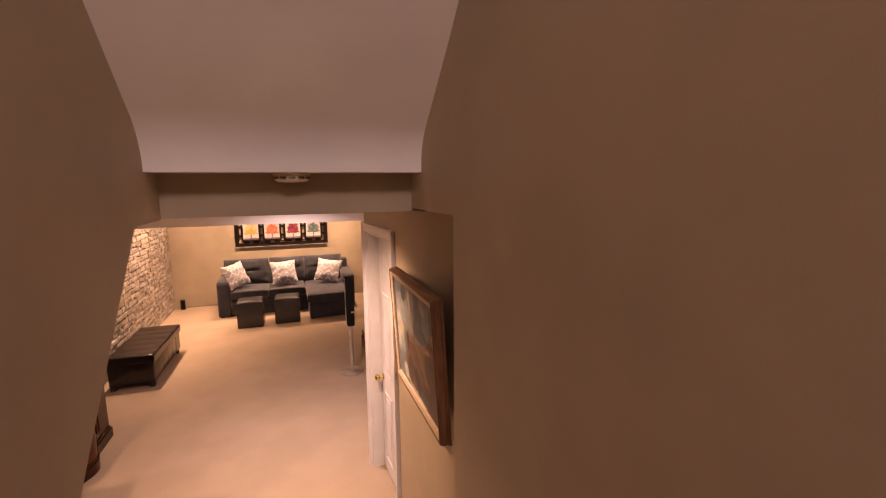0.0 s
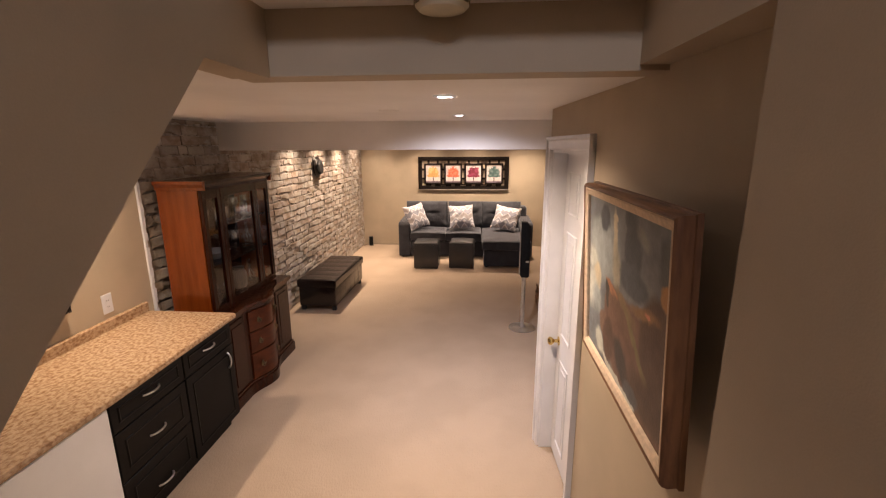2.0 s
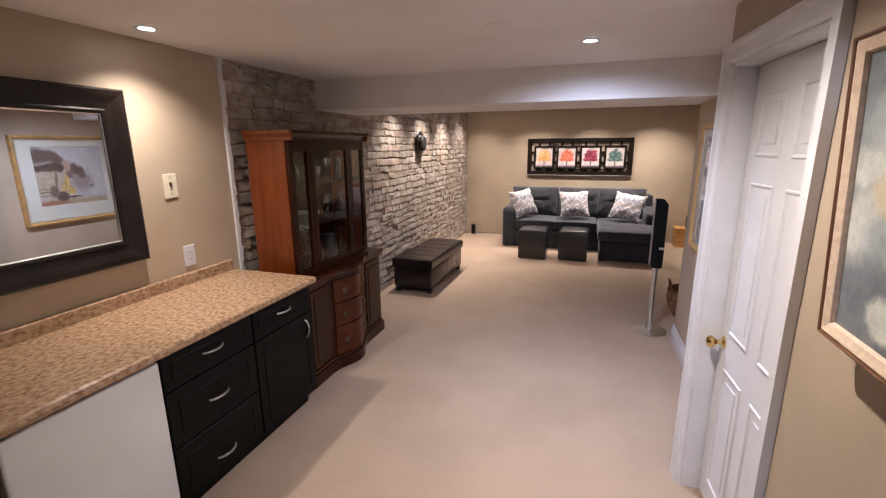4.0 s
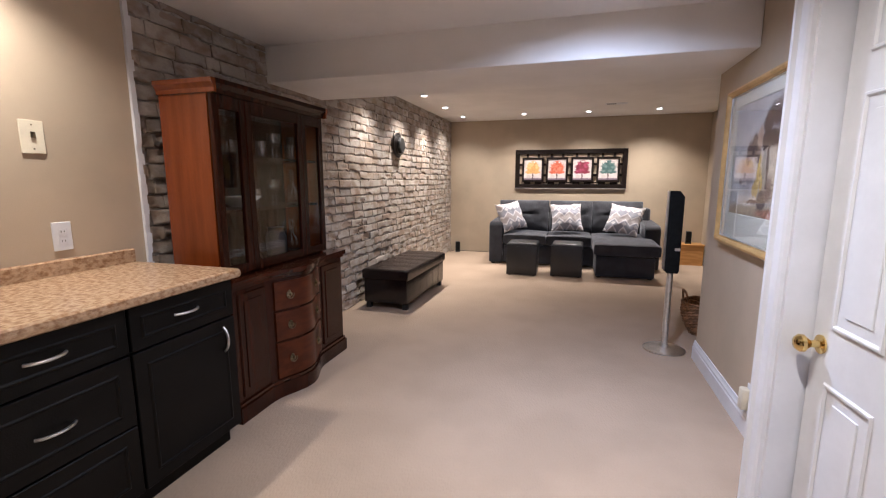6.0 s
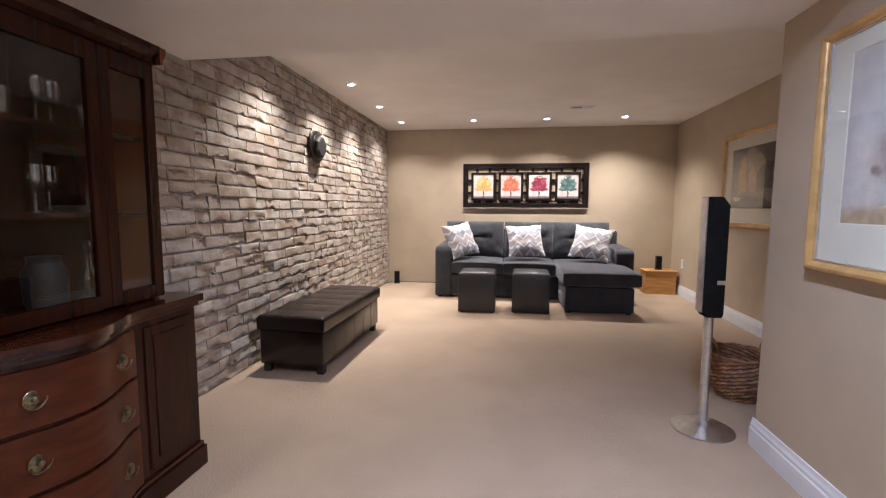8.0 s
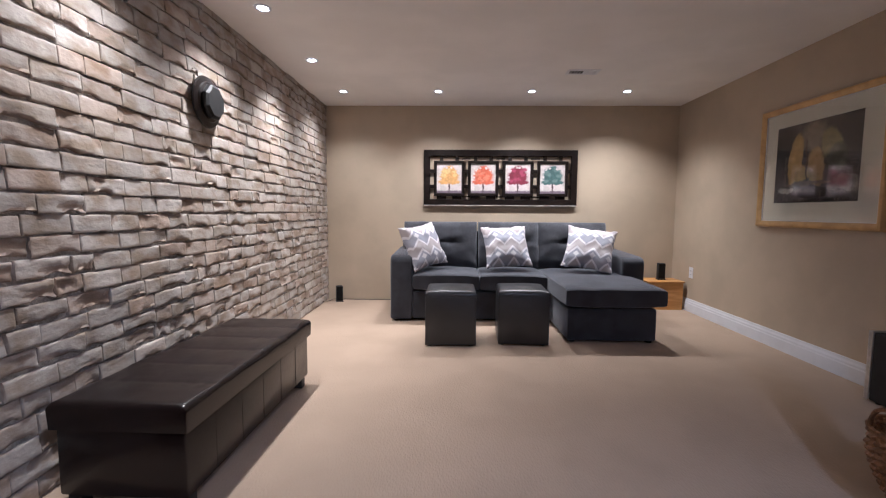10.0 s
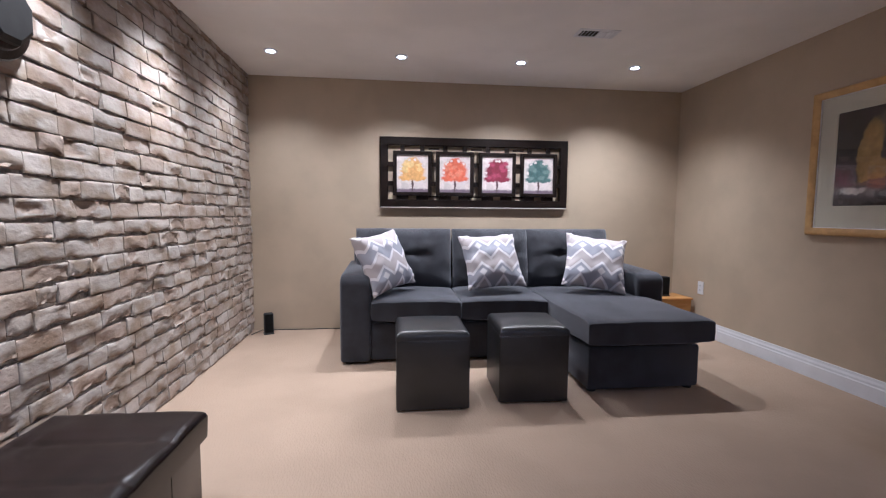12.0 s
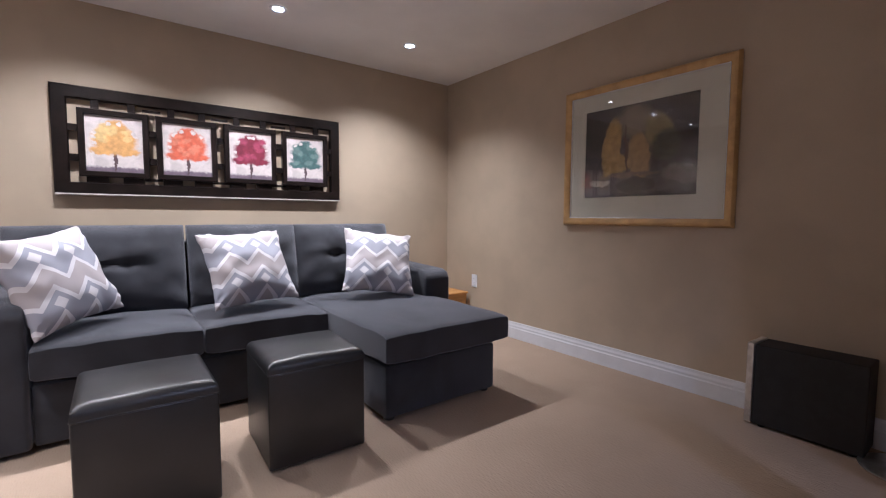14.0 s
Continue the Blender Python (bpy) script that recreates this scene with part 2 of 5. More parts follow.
def box(bm, x0, y0, z0, x1, y1, z1, bevel=0.0, segments=1):
    r = bmesh.ops.create_cube(bm, size=1)
    vs = r["verts"]
    bmesh.ops.scale(bm, vec=(x1 - x0, y1 - y0, z1 - z0), verts=vs)
    bmesh.ops.translate(bm, vec=((x0 + x1) / 2, (y0 + y1) / 2, (z0 + z1) / 2), verts=vs)
    if bevel:
        es = list({e for v in vs for e in v.link_edges})
        bmesh.ops.bevel(bm, geom=es, offset=bevel, segments=segments, affect="EDGES", profile=0.5)
    return bm


def cube(*a, **k):
    return box(bmesh.new(), *a, **k)


def lathe(bm, profile, n=24, x=0.0, y=0.0):
    """Turn (radius, z) pairs round the upright axis."""
    rings = []
    for r, z in profile:
        rings.append([bm.verts.new((x + r * math.cos(2 * math.pi * i / n), y + r * math.sin(2 * math.pi * i / n), z)) for i in range(n)])
    for a, b in zip(rings, rings[1:]):
        for i in range(n):
            bm.faces.new((a[i], a[(i + 1) % n], b[(i + 1) % n], b[i]))
    bm.faces.new(rings[0][::-1])
    bm.faces.new(rings[-1])
    return bm


def prism(bm, outline, axis, a, b):
    """Push a closed outline of pairs along axis from a to b."""
    def place(u, v, w):
        return {"x": (w, u, v), "y": (u, w, v), "z": (u, v, w)}[axis]
    lo = [bm.verts.new(place(u, v, a)) for u, v in outline]
    hi = [bm.verts.new(place(u, v, b)) for u, v in outline]
    n = len(outline)
    bm.faces.new(lo[::-1])
    bm.faces.new(hi)
    for i in range(n):
        bm.faces.new((lo[i], lo[(i + 1) % n], hi[(i + 1) % n], hi[i]))
    return bm


def tube(bm, points, r, n=8):
    """A round bar along points."""
    pts = [Vector(p) for p in points]
    rings = []
    for i, p in enumerate(pts):
        d = (pts[min(i + 1, len(pts) - 1)] - pts[max(i - 1, 0)]).normalized()
        q = d.to_track_quat("Z", "Y")
        rings.append([bm.verts.new(p + q @ Vector((r * math.cos(2 * math.pi * k / n), r * math.sin(2 * math.pi * k / n), 0))) for k in range(n)])
    for a, b in zip(rings, rings[1:]):
        for k in range(n):
            bm.faces.new((a[k], a[(k + 1) % n], b[(k + 1) % n], b[k]))
    bm.faces.new(rings[0][::-1])
    bm.faces.new(rings[-1])
    return bm


def frame_bm(w, h, profile, tilt=0.0):
    """A mitred frame round an opening centred on the origin, in the plane y = 0, facing -y. profile: (outwards, forwards) pairs from the inner edge."""
    bm = bmesh.new()
    loops = []
    for sx, sz in ((-1, -1), (1, -1), (1, 1), (-1, 1)):
        loops.append([bm.verts.new((sx * (w / 2 + o), -f, sz * (h / 2 + o))) for o, f in profile])
    n = len(profile)
    for i in range(4):
        a, b = loops[i], loops[(i + 1) % 4]
        for k in range(n):
            bm.faces.new((a[k], b[k], b[(k + 1) % n], a[(k + 1) % n]))
    return bm


def cushion(bm, w, d, h, puff=0.25, nx=14, ny=14, wrinkle=0.004, seed=0, edge=0.16):
    """A stuffed slab centred on the origin: w by d across, h thick, full in the middle and rounded at the rim."""
    def z_of(u, v):
        f = (1 - abs(u) ** 6) * (1 - abs(v) ** 6)
        return h / 2 * (1 - puff + puff * math.sqrt(max(0, (1 - u * u) * (1 - v * v)))) * (f ** edge if f > 0 else 0)
    top, bot = {}, {}
    for i in range(nx + 1):
        for j in range(ny + 1):
            u, v = -math.cos(math.pi * i / nx), -math.cos(math.pi * j / ny)
            z = z_of(u, v)
            nz = noise.noise(Vector((u * 3 + seed, v * 3, seed))) * wrinkle * 2
            rim = i in (0, nx) or j in (0, ny)
            top[i, j] = bm.verts.new((u * w / 2, v * d / 2, 0 if rim else z + nz))
            bot[i, j] = top[i, j] if rim else bm.verts.new((u * w / 2, v * d / 2, -z + nz))
    for i in range(nx):
        for j in range(ny):
            bm.faces.new((top[i, j], top[i + 1, j], top[i + 1, j + 1], top[i, j + 1]))
            bm.faces.new((bot[i, j], bot[i, j + 1], bot[i + 1, j + 1], bot[i + 1, j]))
    return bm

# ---- the shell of the place ----
WEST, BRICK, NORTH, EAST = -2.18, -2.2, 9.45, 1.86
DOORWALL, NOOK, STAIR_L, STAIR_R = 0.585, 0.81, -0.486, 0.555
BEAM_Y0, BEAM_Y1, CORNER_Y, JOG_Y = 4.56, 5.28, 5.20, 3.43

SKEW = 3.55                          # the closet wall runs this many degrees off the others


def closet_wall_x(y):
    return DOORWALL + 0.015 - math.tan(radians(SKEW)) * (y - 2.6)


def skewed(bm):
    for v in bm.verts:
        if v.co.x < 0.72:
            v.co.x += closet_wall_x(v.co.y) - DOORWALL
    return bm


fixed("floor", cube(-2.4, -0.7, -0.12, 2.0, 9.6, 0), M_CARPET, label="beige loop-pile carpet over the whole basement floor", category="floor")
fixed("wall_west", cube(-2.36, -0.7, 0, WEST, 3.52, 2.3), M_WALL)
fixed("wall_north", cube(-2.36, NORTH, 0, 1.98, 9.52, 2.4), M_WALL)
fixed("wall_east", cube(EAST, CORNER_Y - 0.12, 0, 1.98, NORTH, 2.4), M_WALL)
fixed("wall_jog", cube(NOOK, CORNER_Y - 0.12, 0, EAST, CORNER_Y, 2.4), M_WALL)
fixed("wall_nook", cube(NOOK, JOG_Y - 0.1, 0, NOOK + 0.12, CORNER_Y - 0.12, 2.3), M_WALL)
D0, D1, DH = 2.672, 3.358, 1.96
bm = cube(DOORWALL, 1.4, 0, 0.705, D0, 2.3)
box(bm, DOORWALL, D0, DH, 0.705, D1, 2.3)
box(bm, DOORWALL, D1, 0, 0.71, JOG_Y, 2.3)
box(bm, 0.73, D1 + 0.02, 0, NOOK, JOG_Y - 0.001, 2.3)
fixed("wall_door_side", skewed(bm), M_WALL)
fixed("wall_closet_back", cube(1.3, 1.4, 0, 1.4, 3.5, 2.3), M_WALL)
bm = cube(STAIR_R, -3.0, 0, 0.7, 1.467, 4.9)
box(bm, STAIR_R, 1.467, 2.2, 0.72, 2.034, 4.9)
fixed("wall_stair_east", bm, M_WALL)
bm = bmesh.new()
prism(bm, [(-3.0, 0), (-0.3, 0), (-0.3, 0.165), (1.715, 2.18), (2.03, 2.18), (2.03, 4.9), (-3.0, 4.9)], "x", -0.6, STAIR_L)
fixed("wall_stair_west", bm, M_WALL)
fixed("wall_header", cube(-0.6, 2.035, 2.185, 0.7, 2.15, 2.6), M_WALL)
fixed("wall_south", cube(-2.36, -0.8, 0, -0.6, -0.7, 2.3), M_WALL)
fixed("wall_stair_south", cube(-0.6, -3.1, 0, 0.7, -3.0, 4.9), M_WALL)
slope = [(2.035, 2.364), (1.862, 2.364), (1.861, 2.40), (1.855, 2.435), (1.842, 2.47), (1.822, 2.505), (1.795, 2.538), (1.762, 2.568), (1.72, 2.603), (1.5, 2.80), (-0.5, 4.72), (-3.0, 4.72)]
bm = bmesh.new()
prism(bm, slope + [(-3.0, 4.95), (2.035, 4.95)], "x", STAIR_L, STAIR_R)
fixed("ceiling_stairs", bm, M_CEIL, smooth=True)
bm = cube(-2.36, 2.15, NEAR_CEILING, NOOK + 0.1, BEAM_Y0, 2.4)
box(bm, -2.36, -0.7, NEAR_CEILING, -0.6, 2.15, 2.4)
fixed("ceiling_near", bm, M_CEIL)
fixed("ceiling_far", cube(-2.36, BEAM_Y1, FAR_CEILING, 1.98, 9.52, 2.45), M_CEIL)
fixed("ceiling_beam", cube(-2.36, BEAM_Y0, BEAM_BOTTOM, NOOK, BEAM_Y1, 2.4, bevel=0.004), M_CEIL)
fixed("ceiling_jog", cube(NOOK, CORNER_Y, 2.272, EAST, BEAM_Y1, 2.45), M_CEIL)
for k in range(1, 14):
    y = 1.4 - 0.26 * (k - 1)
    fixed("stair_step", cube(STAIR_L + 0.002, -3.0 if k == 13 else y - 0.30, 0.175 * (k - 1), STAIR_R - 0.002, y, 0.175 * k, bevel=0.008), M_CARPET)


def skirting(name, x0, y0, x1, y1, inward):
    """Moulded baseboard from one floor point to the other; inward: unit pair into the room."""
    h = 0.135
    prof = [(0, 0), (0.017, 0), (0.017, 0.085), (0.013, 0.092), (0.013, 0.105), (0.008, 0.118), (0.006, h), (0, h)]
    bm = bmesh.new()
    a = [bm.verts.new((x0 + inward[0] * d, y0 + inward[1] * d, z)) for d, z in prof]
    b = [bm.verts.new((x1 + inward[0] * d, y1 + inward[1] * d, z)) for d, z in prof]
    n = len(prof)
    for i in range(n):
        bm.faces.new((a[i], a[(i + 1) % n], b[(i + 1) % n], b[i]))
    bm.faces.new(a), bm.faces.new(b[::-1])
    return fixed(name, bm, M_WHITE, label="white moulded baseboard", category="baseboard")


skirting("baseboard", EAST, CORNER_Y, EAST, NORTH, (-1, 0))
skirting("baseboard", NOOK + 0.017, CORNER_Y, EAST, CORNER_Y, (0, 1))
skirting("baseboard", NOOK, JOG_Y, NOOK, CORNER_Y + 0.017, (-1, 0))
skirting("baseboard", closet_wall_x(1.47), 1.47, closet_wall_x(2.60), 2.60, (-1, 0))
skirting("baseboard", DOORWALL - 0.03, JOG_Y, NOOK, JOG_Y, (0, 1))
# ragged plaster edge where the painted wall meets the brick
bm = bmesh.new()
for i in range(44):
    z = i * 0.05
    box(bm, -2.2, 3.512, z, -2.166 + random.uniform(-0.003, 0.004), 3.538 + random.uniform(-0.006, 0.009), z + 0.052)
fixed("trim", bm, M_WHITE, label="ragged white plaster edge beside the brick", category="trim")

# ---- downlights ----
def downlight(x, y, z, glow_mat):
    t = thing("downlight", x, y, z, "round recessed ceiling downlight, switched on", "ceiling light", "recessed downlights")
    bm = bmesh.new()
    n = 24
    rings = [[bm.verts.new((r * math.cos(2 * math.pi * i / n), r * math.sin(2 * math.pi * i / n), h)) for i in range(n)]
             for r, h in ((0.052, -0.001), (0.05, -0.006), (0.036, -0.007), (0.034, -0.002))]
    for a, b in zip(rings, rings[1:]):
        for i in range(n):
            bm.faces.new((a[i], a[(i + 1) % n], b[(i + 1) % n], b[i]))
    part("trim_ring", bm, M_WHITE, t, smooth=True)
    part("bulb", lathe(bmesh.new(), [(0.028, -0.001), (0.028, -0.004), (0.018, -0.006)], 20), glow_mat, t)


for x, y, z, aim, watts, colour, cone in LAMPS:
    downlight(x, y, z, M_COOLLAMP if colour == COOL else M_LAMP)


# ---- sofa ----
def sofa():
    t = thing("sofa", -0.09, 8.92, 0, "charcoal fabric three-seat sofa with a chaise against the end wall", "sofa")
    def put(name, bm, at=(0, 0, 0), label="", smooth=True):
        return part(name, bm, M_SOFA, t, label, at, smooth)
    # local: x from -1.20 to 1.20, front of the seats at y = -0.50, back at 0.42
    put("base", cube(-1.0, -0.46, 0.02, 0.96, 0.40, 0.29, bevel=0.02, segments=2))
    for s in (-1, 1):
        bm = bmesh.new()
        prof = [(-0.49, 0.018), (-0.49, 0.58), (-0.47, 0.62), (-0.42, 0.64), (0.30, 0.665), (0.40, 0.64), (0.40, 0.018)]
        x0, x1 = (-1.21, -1.0) if s < 0 else (0.985, 1.195)
        prism(bm, prof, "x", x0, x1)
        bmesh.ops.bevel(bm, geom=bm.edges[:], offset=0.022, segments=3, affect="EDGES", profile=0.5)
        put("arm", bm)
    put("back", cube(-1.17, 0.18, 0.28, 1.15, 0.42, 0.845, bevel=0.04, segments=3))
    for i, x in enumerate((-0.675, -0.035)):
        bm = cushion(bmesh.new(), 0.636, 0.69, 0.19, 0.22, 24, 24, 0.004, seed=i, edge=0.055)
        put("seat_cushion", bm, (x, -0.175, 0.386))
    for i, x in enumerate((-0.75, -0.02, 0.66)):
        w = (0.80, 0.66, 0.74)[i]
        bm = cushion(bmesh.new(), w - 0.012, 0.50, 0.24, 0.52, 44, 34, 0.006, seed=3 + i, edge=0.20)
        for v in bm.verts:   # two pulled tufts, a crease between them and folds that run out from each
            if v.co.z > 0:
                for bx in (-w * 0.13, w * 0.13):
                    dx, dy = v.co.x - bx, v.co.y - 0.02
                    d, a = math.hypot(dx, dy), math.atan2(dy, dx)
                    v.co.z -= 0.022 * math.exp(-(d / 0.035) ** 2)
                    v.co.z += 0.003 * math.sin(9 * a + i * 2 + bx * 9) * math.exp(-((d - 0.08) / 0.06) ** 2)
                v.co.z -= 0.018 * math.exp(-((v.co.y - 0.02) / 0.022) ** 2) * (1 if abs(v.co.x) < w * 0.13 else max(0, 1 - (abs(v.co.x) - w * 0.13) / (w * 0.3)))
        put("back_cushion", bm, Matrix.Translation((x, 0.105, 0.70)) @ pose(0, 0, 0, 80, 0, 0))
    bm = cushion(bmesh.new(), 0.80, 1.34, 0.195, 0.20, 26, 32, 0.005, seed=9, edge=0.055)
    put("chaise_cushion", bm, (0.695, -0.50, 0.378))
    put("chaise_base", cube(0.325, -1.11, 0.016, 1.045, -0.40, 0.285, bevel=0.022, segments=2))
    for x, y in ((-1.15, -0.44), (-1.15, 0.34), (1.12, 0.34), (0.37, -1.06), (1.0, -1.06), (1.12, -0.44)):
        part("foot", lathe(bmesh.new(), [(0.028, 0), (0.034, 0.04)], 12, x, y), M_BLACK, t, "black tapered foot")


sofa()


# ---- footstool cubes ----
def pouf(x, y, turn):
    t = thing("pouf", x, y, 0, "black faux-leather cube footstool in front of the sofa", "footstool", "cube footstools", turn)
    part("base", cube(-0.2, -0.2, 0.010, 0.2, 0.2, 0.393, bevel=0.008, segments=3), M_LEATHER, t, smooth=True)
    bm = bmesh.new()
    n, half, rim = 22, 0.2, 0.030
    steps = [math.sin(math.pi / 2 * (2 * i / n - 1)) * half for i in range(n + 1)]
    g = {}
    for i, x in enumerate(steps):
        for j, y in enumerate(steps):
            m = max(abs(x), abs(y))
            drop = 0.0 if m < half - rim else rim - math.sqrt(max(0.0, rim * rim - (m - half + rim) ** 2))
            z = 0.438 - drop + 0.018 * (1 - (x / half) ** 2) * (1 - (y / half) ** 2) + 0.0016 * noise.noise(Vector((x * 22, y * 22, turn)))
            g[i, j] = bm.verts.new((x, y, z))
    for i in range(n):
        for j in range(n):
            bm.faces.new((g[i, j], g[i + 1, j], g[i + 1, j + 1], g[i, j + 1]))
    rimv = [g[i, 0] for i in range(n + 1)] + [g[n, j] for j in range(1, n + 1)] + [g[i, n] for i in range(n - 1, -1, -1)] + [g[0, j] for j in range(n - 1, 0, -1)]
    low = [bm.verts.new((v.co.x * 1.001, v.co.y * 1.001, 0.392)) for v in rimv]
    for i in range(len(rimv)):
        bm.faces.new((rimv[i], low[i], low[(i + 1) % len(low)], rimv[(i + 1) % len(low)]))
    part("padded_lid", bm, M_LEATHER, t, smooth=True)
    part("piping", frame_bm(0.398, 0.398, [(0, -0.002), (0.002, -0.002), (0.003, 0), (0.002, 0.002), (0, 0.002)]), M_LEATHER, t, at=pose(0, 0, 0.392, 90, 0, 0))
    for sx in (-0.16, 0.16):
        for sy in (-0.16, 0.16):
            part("foot", lathe(bmesh.new(), [(0.018, 0), (0.02, 0.012)], 10, sx, sy), M_BLACK, t)


pouf(-0.712, 7.85, 0)
pouf(-0.128, 7.90, -2)


# ---- storage bench ----
def bench():
    t = thing("storage_bench", -1.81, 6.28, 0, "long dark brown faux-leather storage bench along the brick wall", "bench", turn=-1.0)
    part("box", cube(-0.235, -0.585, 0.06, 0.225, 0.595, 0.30, bevel=0.01, segments=2), M_BROWNLEATHER, t, smooth=True)
    bm = bmesh.new()
    nx, ny, hx, hy, rim = 30, 96, 0.245, 0.605, 0.024
    seams = (-0.40, -0.20, 0.0, 0.20, 0.40)
    xs = [math.sin(math.pi / 2 * (2 * i / nx - 1)) * hx for i in range(nx + 1)]
    ys = [hy * (2 * j / ny - 1) for j in range(ny + 1)]
    ys = ys[:1] + [ys[0] + 0.004] + ys[1:-1] + [ys[-1] - 0.004] + ys[-1:]
    ny += 2
    g = {}
    for i, x in enumerate(xs):
        for j, y in enumerate(ys):
            m = max(abs(x) - hx, abs(y) - hy) + rim
            drop = 0.0 if m < 0 else rim - math.sqrt(max(0.0, rim * rim - m * m))
            cross = min(abs(y - c) for c in seams)
            z = 0.404 - drop - 0.0025 * math.exp(-(cross / 0.010) ** 2) - 0.002 * math.exp(-(x / 0.010) ** 2) - 0.002
            z += 0.0035 * min(1, cross / 0.08) * (1 - (x / hx) ** 4) + 0.0035 * noise.noise(Vector((x * 9, y * 7, 2))) * (0.4 + abs(x) / hx)
            z += 0.0036 * math.exp(-(cross / 0.05) ** 2) * math.sin(95 * x + 7 * y) * (abs(x) / hx)
            g[i, j] = bm.verts.new((x, y, z))
    for i in range(nx):
        for j in range(ny):
            bm.faces.new((g[i, j], g[i + 1, j], g[i + 1, j + 1], g[i, j + 1]))
    rimv = [g[i, 0] for i in range(nx + 1)] + [g[nx, j] for j in range(1, ny + 1)] + [g[i, ny] for i in range(nx - 1, -1, -1)] + [g[0, j] for j in range(ny - 1, 0, -1)]
    low = [bm.verts.new((v.co.x * 0.99, v.co.y * 0.995, 0.306)) for v in rimv]
    for i in range(len(rimv)):
        bm.faces.new((rimv[i], low[i], low[(i + 1) % len(low)], rimv[(i + 1) % len(low)]))
    bm.faces.new(low)
    part("padded_lid", bm, M_BROWNLEATHER, t, smooth=True)
    for y in (-0.40, -0.20, 0.0, 0.20, 0.40):
        part("seam", tube(bmesh.new(), [(0.2246, y, 0.295), (0.2246, y, 0.07)], 0.0016, 6), M_BROWNLEATHER, t)
    for sx in (-0.2, 0.19):
        for sy in (-0.54, 0.54):
            part("foot", cube(sx - 0.025, sy - 0.025, 0, sx + 0.025, sy + 0.025, 0.062, bevel=0.004), M_BLACK, t)


bench()


# ---- pillows ----
def chevron_material():
    m = material("chevron_pillow_fabric", (0.5, 0.48, 0.48), 0.9, scale=30, vary=0.05, bump=0.4, bump_scale=500, spec=0.2)
    t = m.node_tree
    p = t.nodes["Principled BSDF"]
    tc = t.nodes.new("ShaderNodeTexCoord")
    sep = t.nodes.new("ShaderNodeSeparateXYZ")
    t.links.new(tc.outputs["Object"], sep.inputs[0])

    def calc(op, a, b=None):
        n = t.nodes.new("ShaderNodeMath")
        n.operation = op
        for i, v in enumerate((a, b)):
            if v is None:
                continue
            if isinstance(v, (int, float)):
                n.inputs[i].default_value = v
            else:
                t.links.new(v, n.inputs[i])
        return n.outputs[0]
    u, v = sep.outputs[0], sep.outputs[1]
    zig = calc("PINGPONG", calc("ADD", u, 0.0375), 0.075)           # zigzag, three and a half waves across
    band = calc("FRACT", calc("DIVIDE", calc("SUBTRACT", v, zig), 0.215))
    ramp = t.nodes.new("ShaderNodeValToRGB")
    ramp.color_ramp.interpolation = "CONSTANT"
    stops = [(0.0, (0.36, 0.365, 0.43)), (0.38, (0.74, 0.72, 0.76)), (0.50, (0.47, 0.43, 0.445)), (0.86, (0.74, 0.72, 0.76)), (0.97, (0.36, 0.365, 0.43))]
    for i, (pos, col) in enumerate(stops):
        e = ramp.color_ramp.elements[i] if i < 2 else ramp.color_ramp.elements.new(pos)
        e.position, e.color = pos, (*col, 1)
    t.links.new(band, ramp.inputs[0])
    # pale diamonds between the zigzags
    du = calc("ABSOLUTE", calc("SUBTRACT", calc("FRACT", calc("DIVIDE", calc("ADD", u, 0.0375), 0.15)), 0.5))
    dv = calc("ABSOLUTE", calc("SUBTRACT", calc("FRACT", calc("ADD", calc("DIVIDE", calc("SUBTRACT", v, 0.1), 0.215), 0.5)), 0.5))
    dia = calc("LESS_THAN", calc("ADD", calc("MULTIPLY", du, 0.15), calc("MULTIPLY", dv, 0.215)), 0.030)
    mix = t.nodes.new("ShaderNodeMix")
    mix.data_type = "RGBA"
    t.links.new(dia, mix.inputs[0])
    t.links.new(ramp.outputs[0], mix.inputs[6])
    mix.inputs[7].default_value = (0.66, 0.64, 0.67, 1)
    t.links.new(mix.outputs[2], p.inputs["Base Color"])
    return m


M_CHEVRON = chevron_material()


def pillow(x, z, y, tilt, lean, turn, seed, w=0.46):
    bm = cushion(bmesh.new(), w, w, 0.20, 0.70, 30, 30, 0.007, seed=seed, edge=0.35)
    for v in bm.verts:   # pulled-out corners and slack sides
        u, s = v.co.x / (w / 2), v.co.y / (w / 2)
        v.co.x *= 1 - 0.10 * (1 - s * s)
        v.co.y *= 1 - 0.10 * (1 - u * u)
        corner = abs(u * s) ** 2
        v.co.z += 0.010 * corner * math.sin(26 * (u - s) + seed) * (1 - abs(u * s) ** 8) + 0.004 * noise.noise(Vector((u * 5, s * 5, seed * 3)))
        v.co.z += 0.006 * math.sin(9 * u + seed) * abs(s) ** 3 + 0.006 * math.sin(8 * s + seed) * abs(u) ** 3
    solo("pillow", bm, M_CHEVRON, "grey and white chevron throw pillow leaning on the sofa back", "pillow",
         Matrix.Translation((x, y, z)) @ pose(0, 0, 0, 0, 0, turn) @ pose(0, 0, 0, 90 - lean, 0, 0) @ pose(0, 0, 0, 0, 0, tilt), "sofa pillows", True)


pillow(-0.995, 0.715, 8.64, 8, 25, 45, 1, 0.46)
pillow(-0.17, 0.712, 8.67, 3, 32, 6, 2, 0.465)
pillow(0.635, 0.702, 8.61, -9, 35, -12, 5, 0.475)


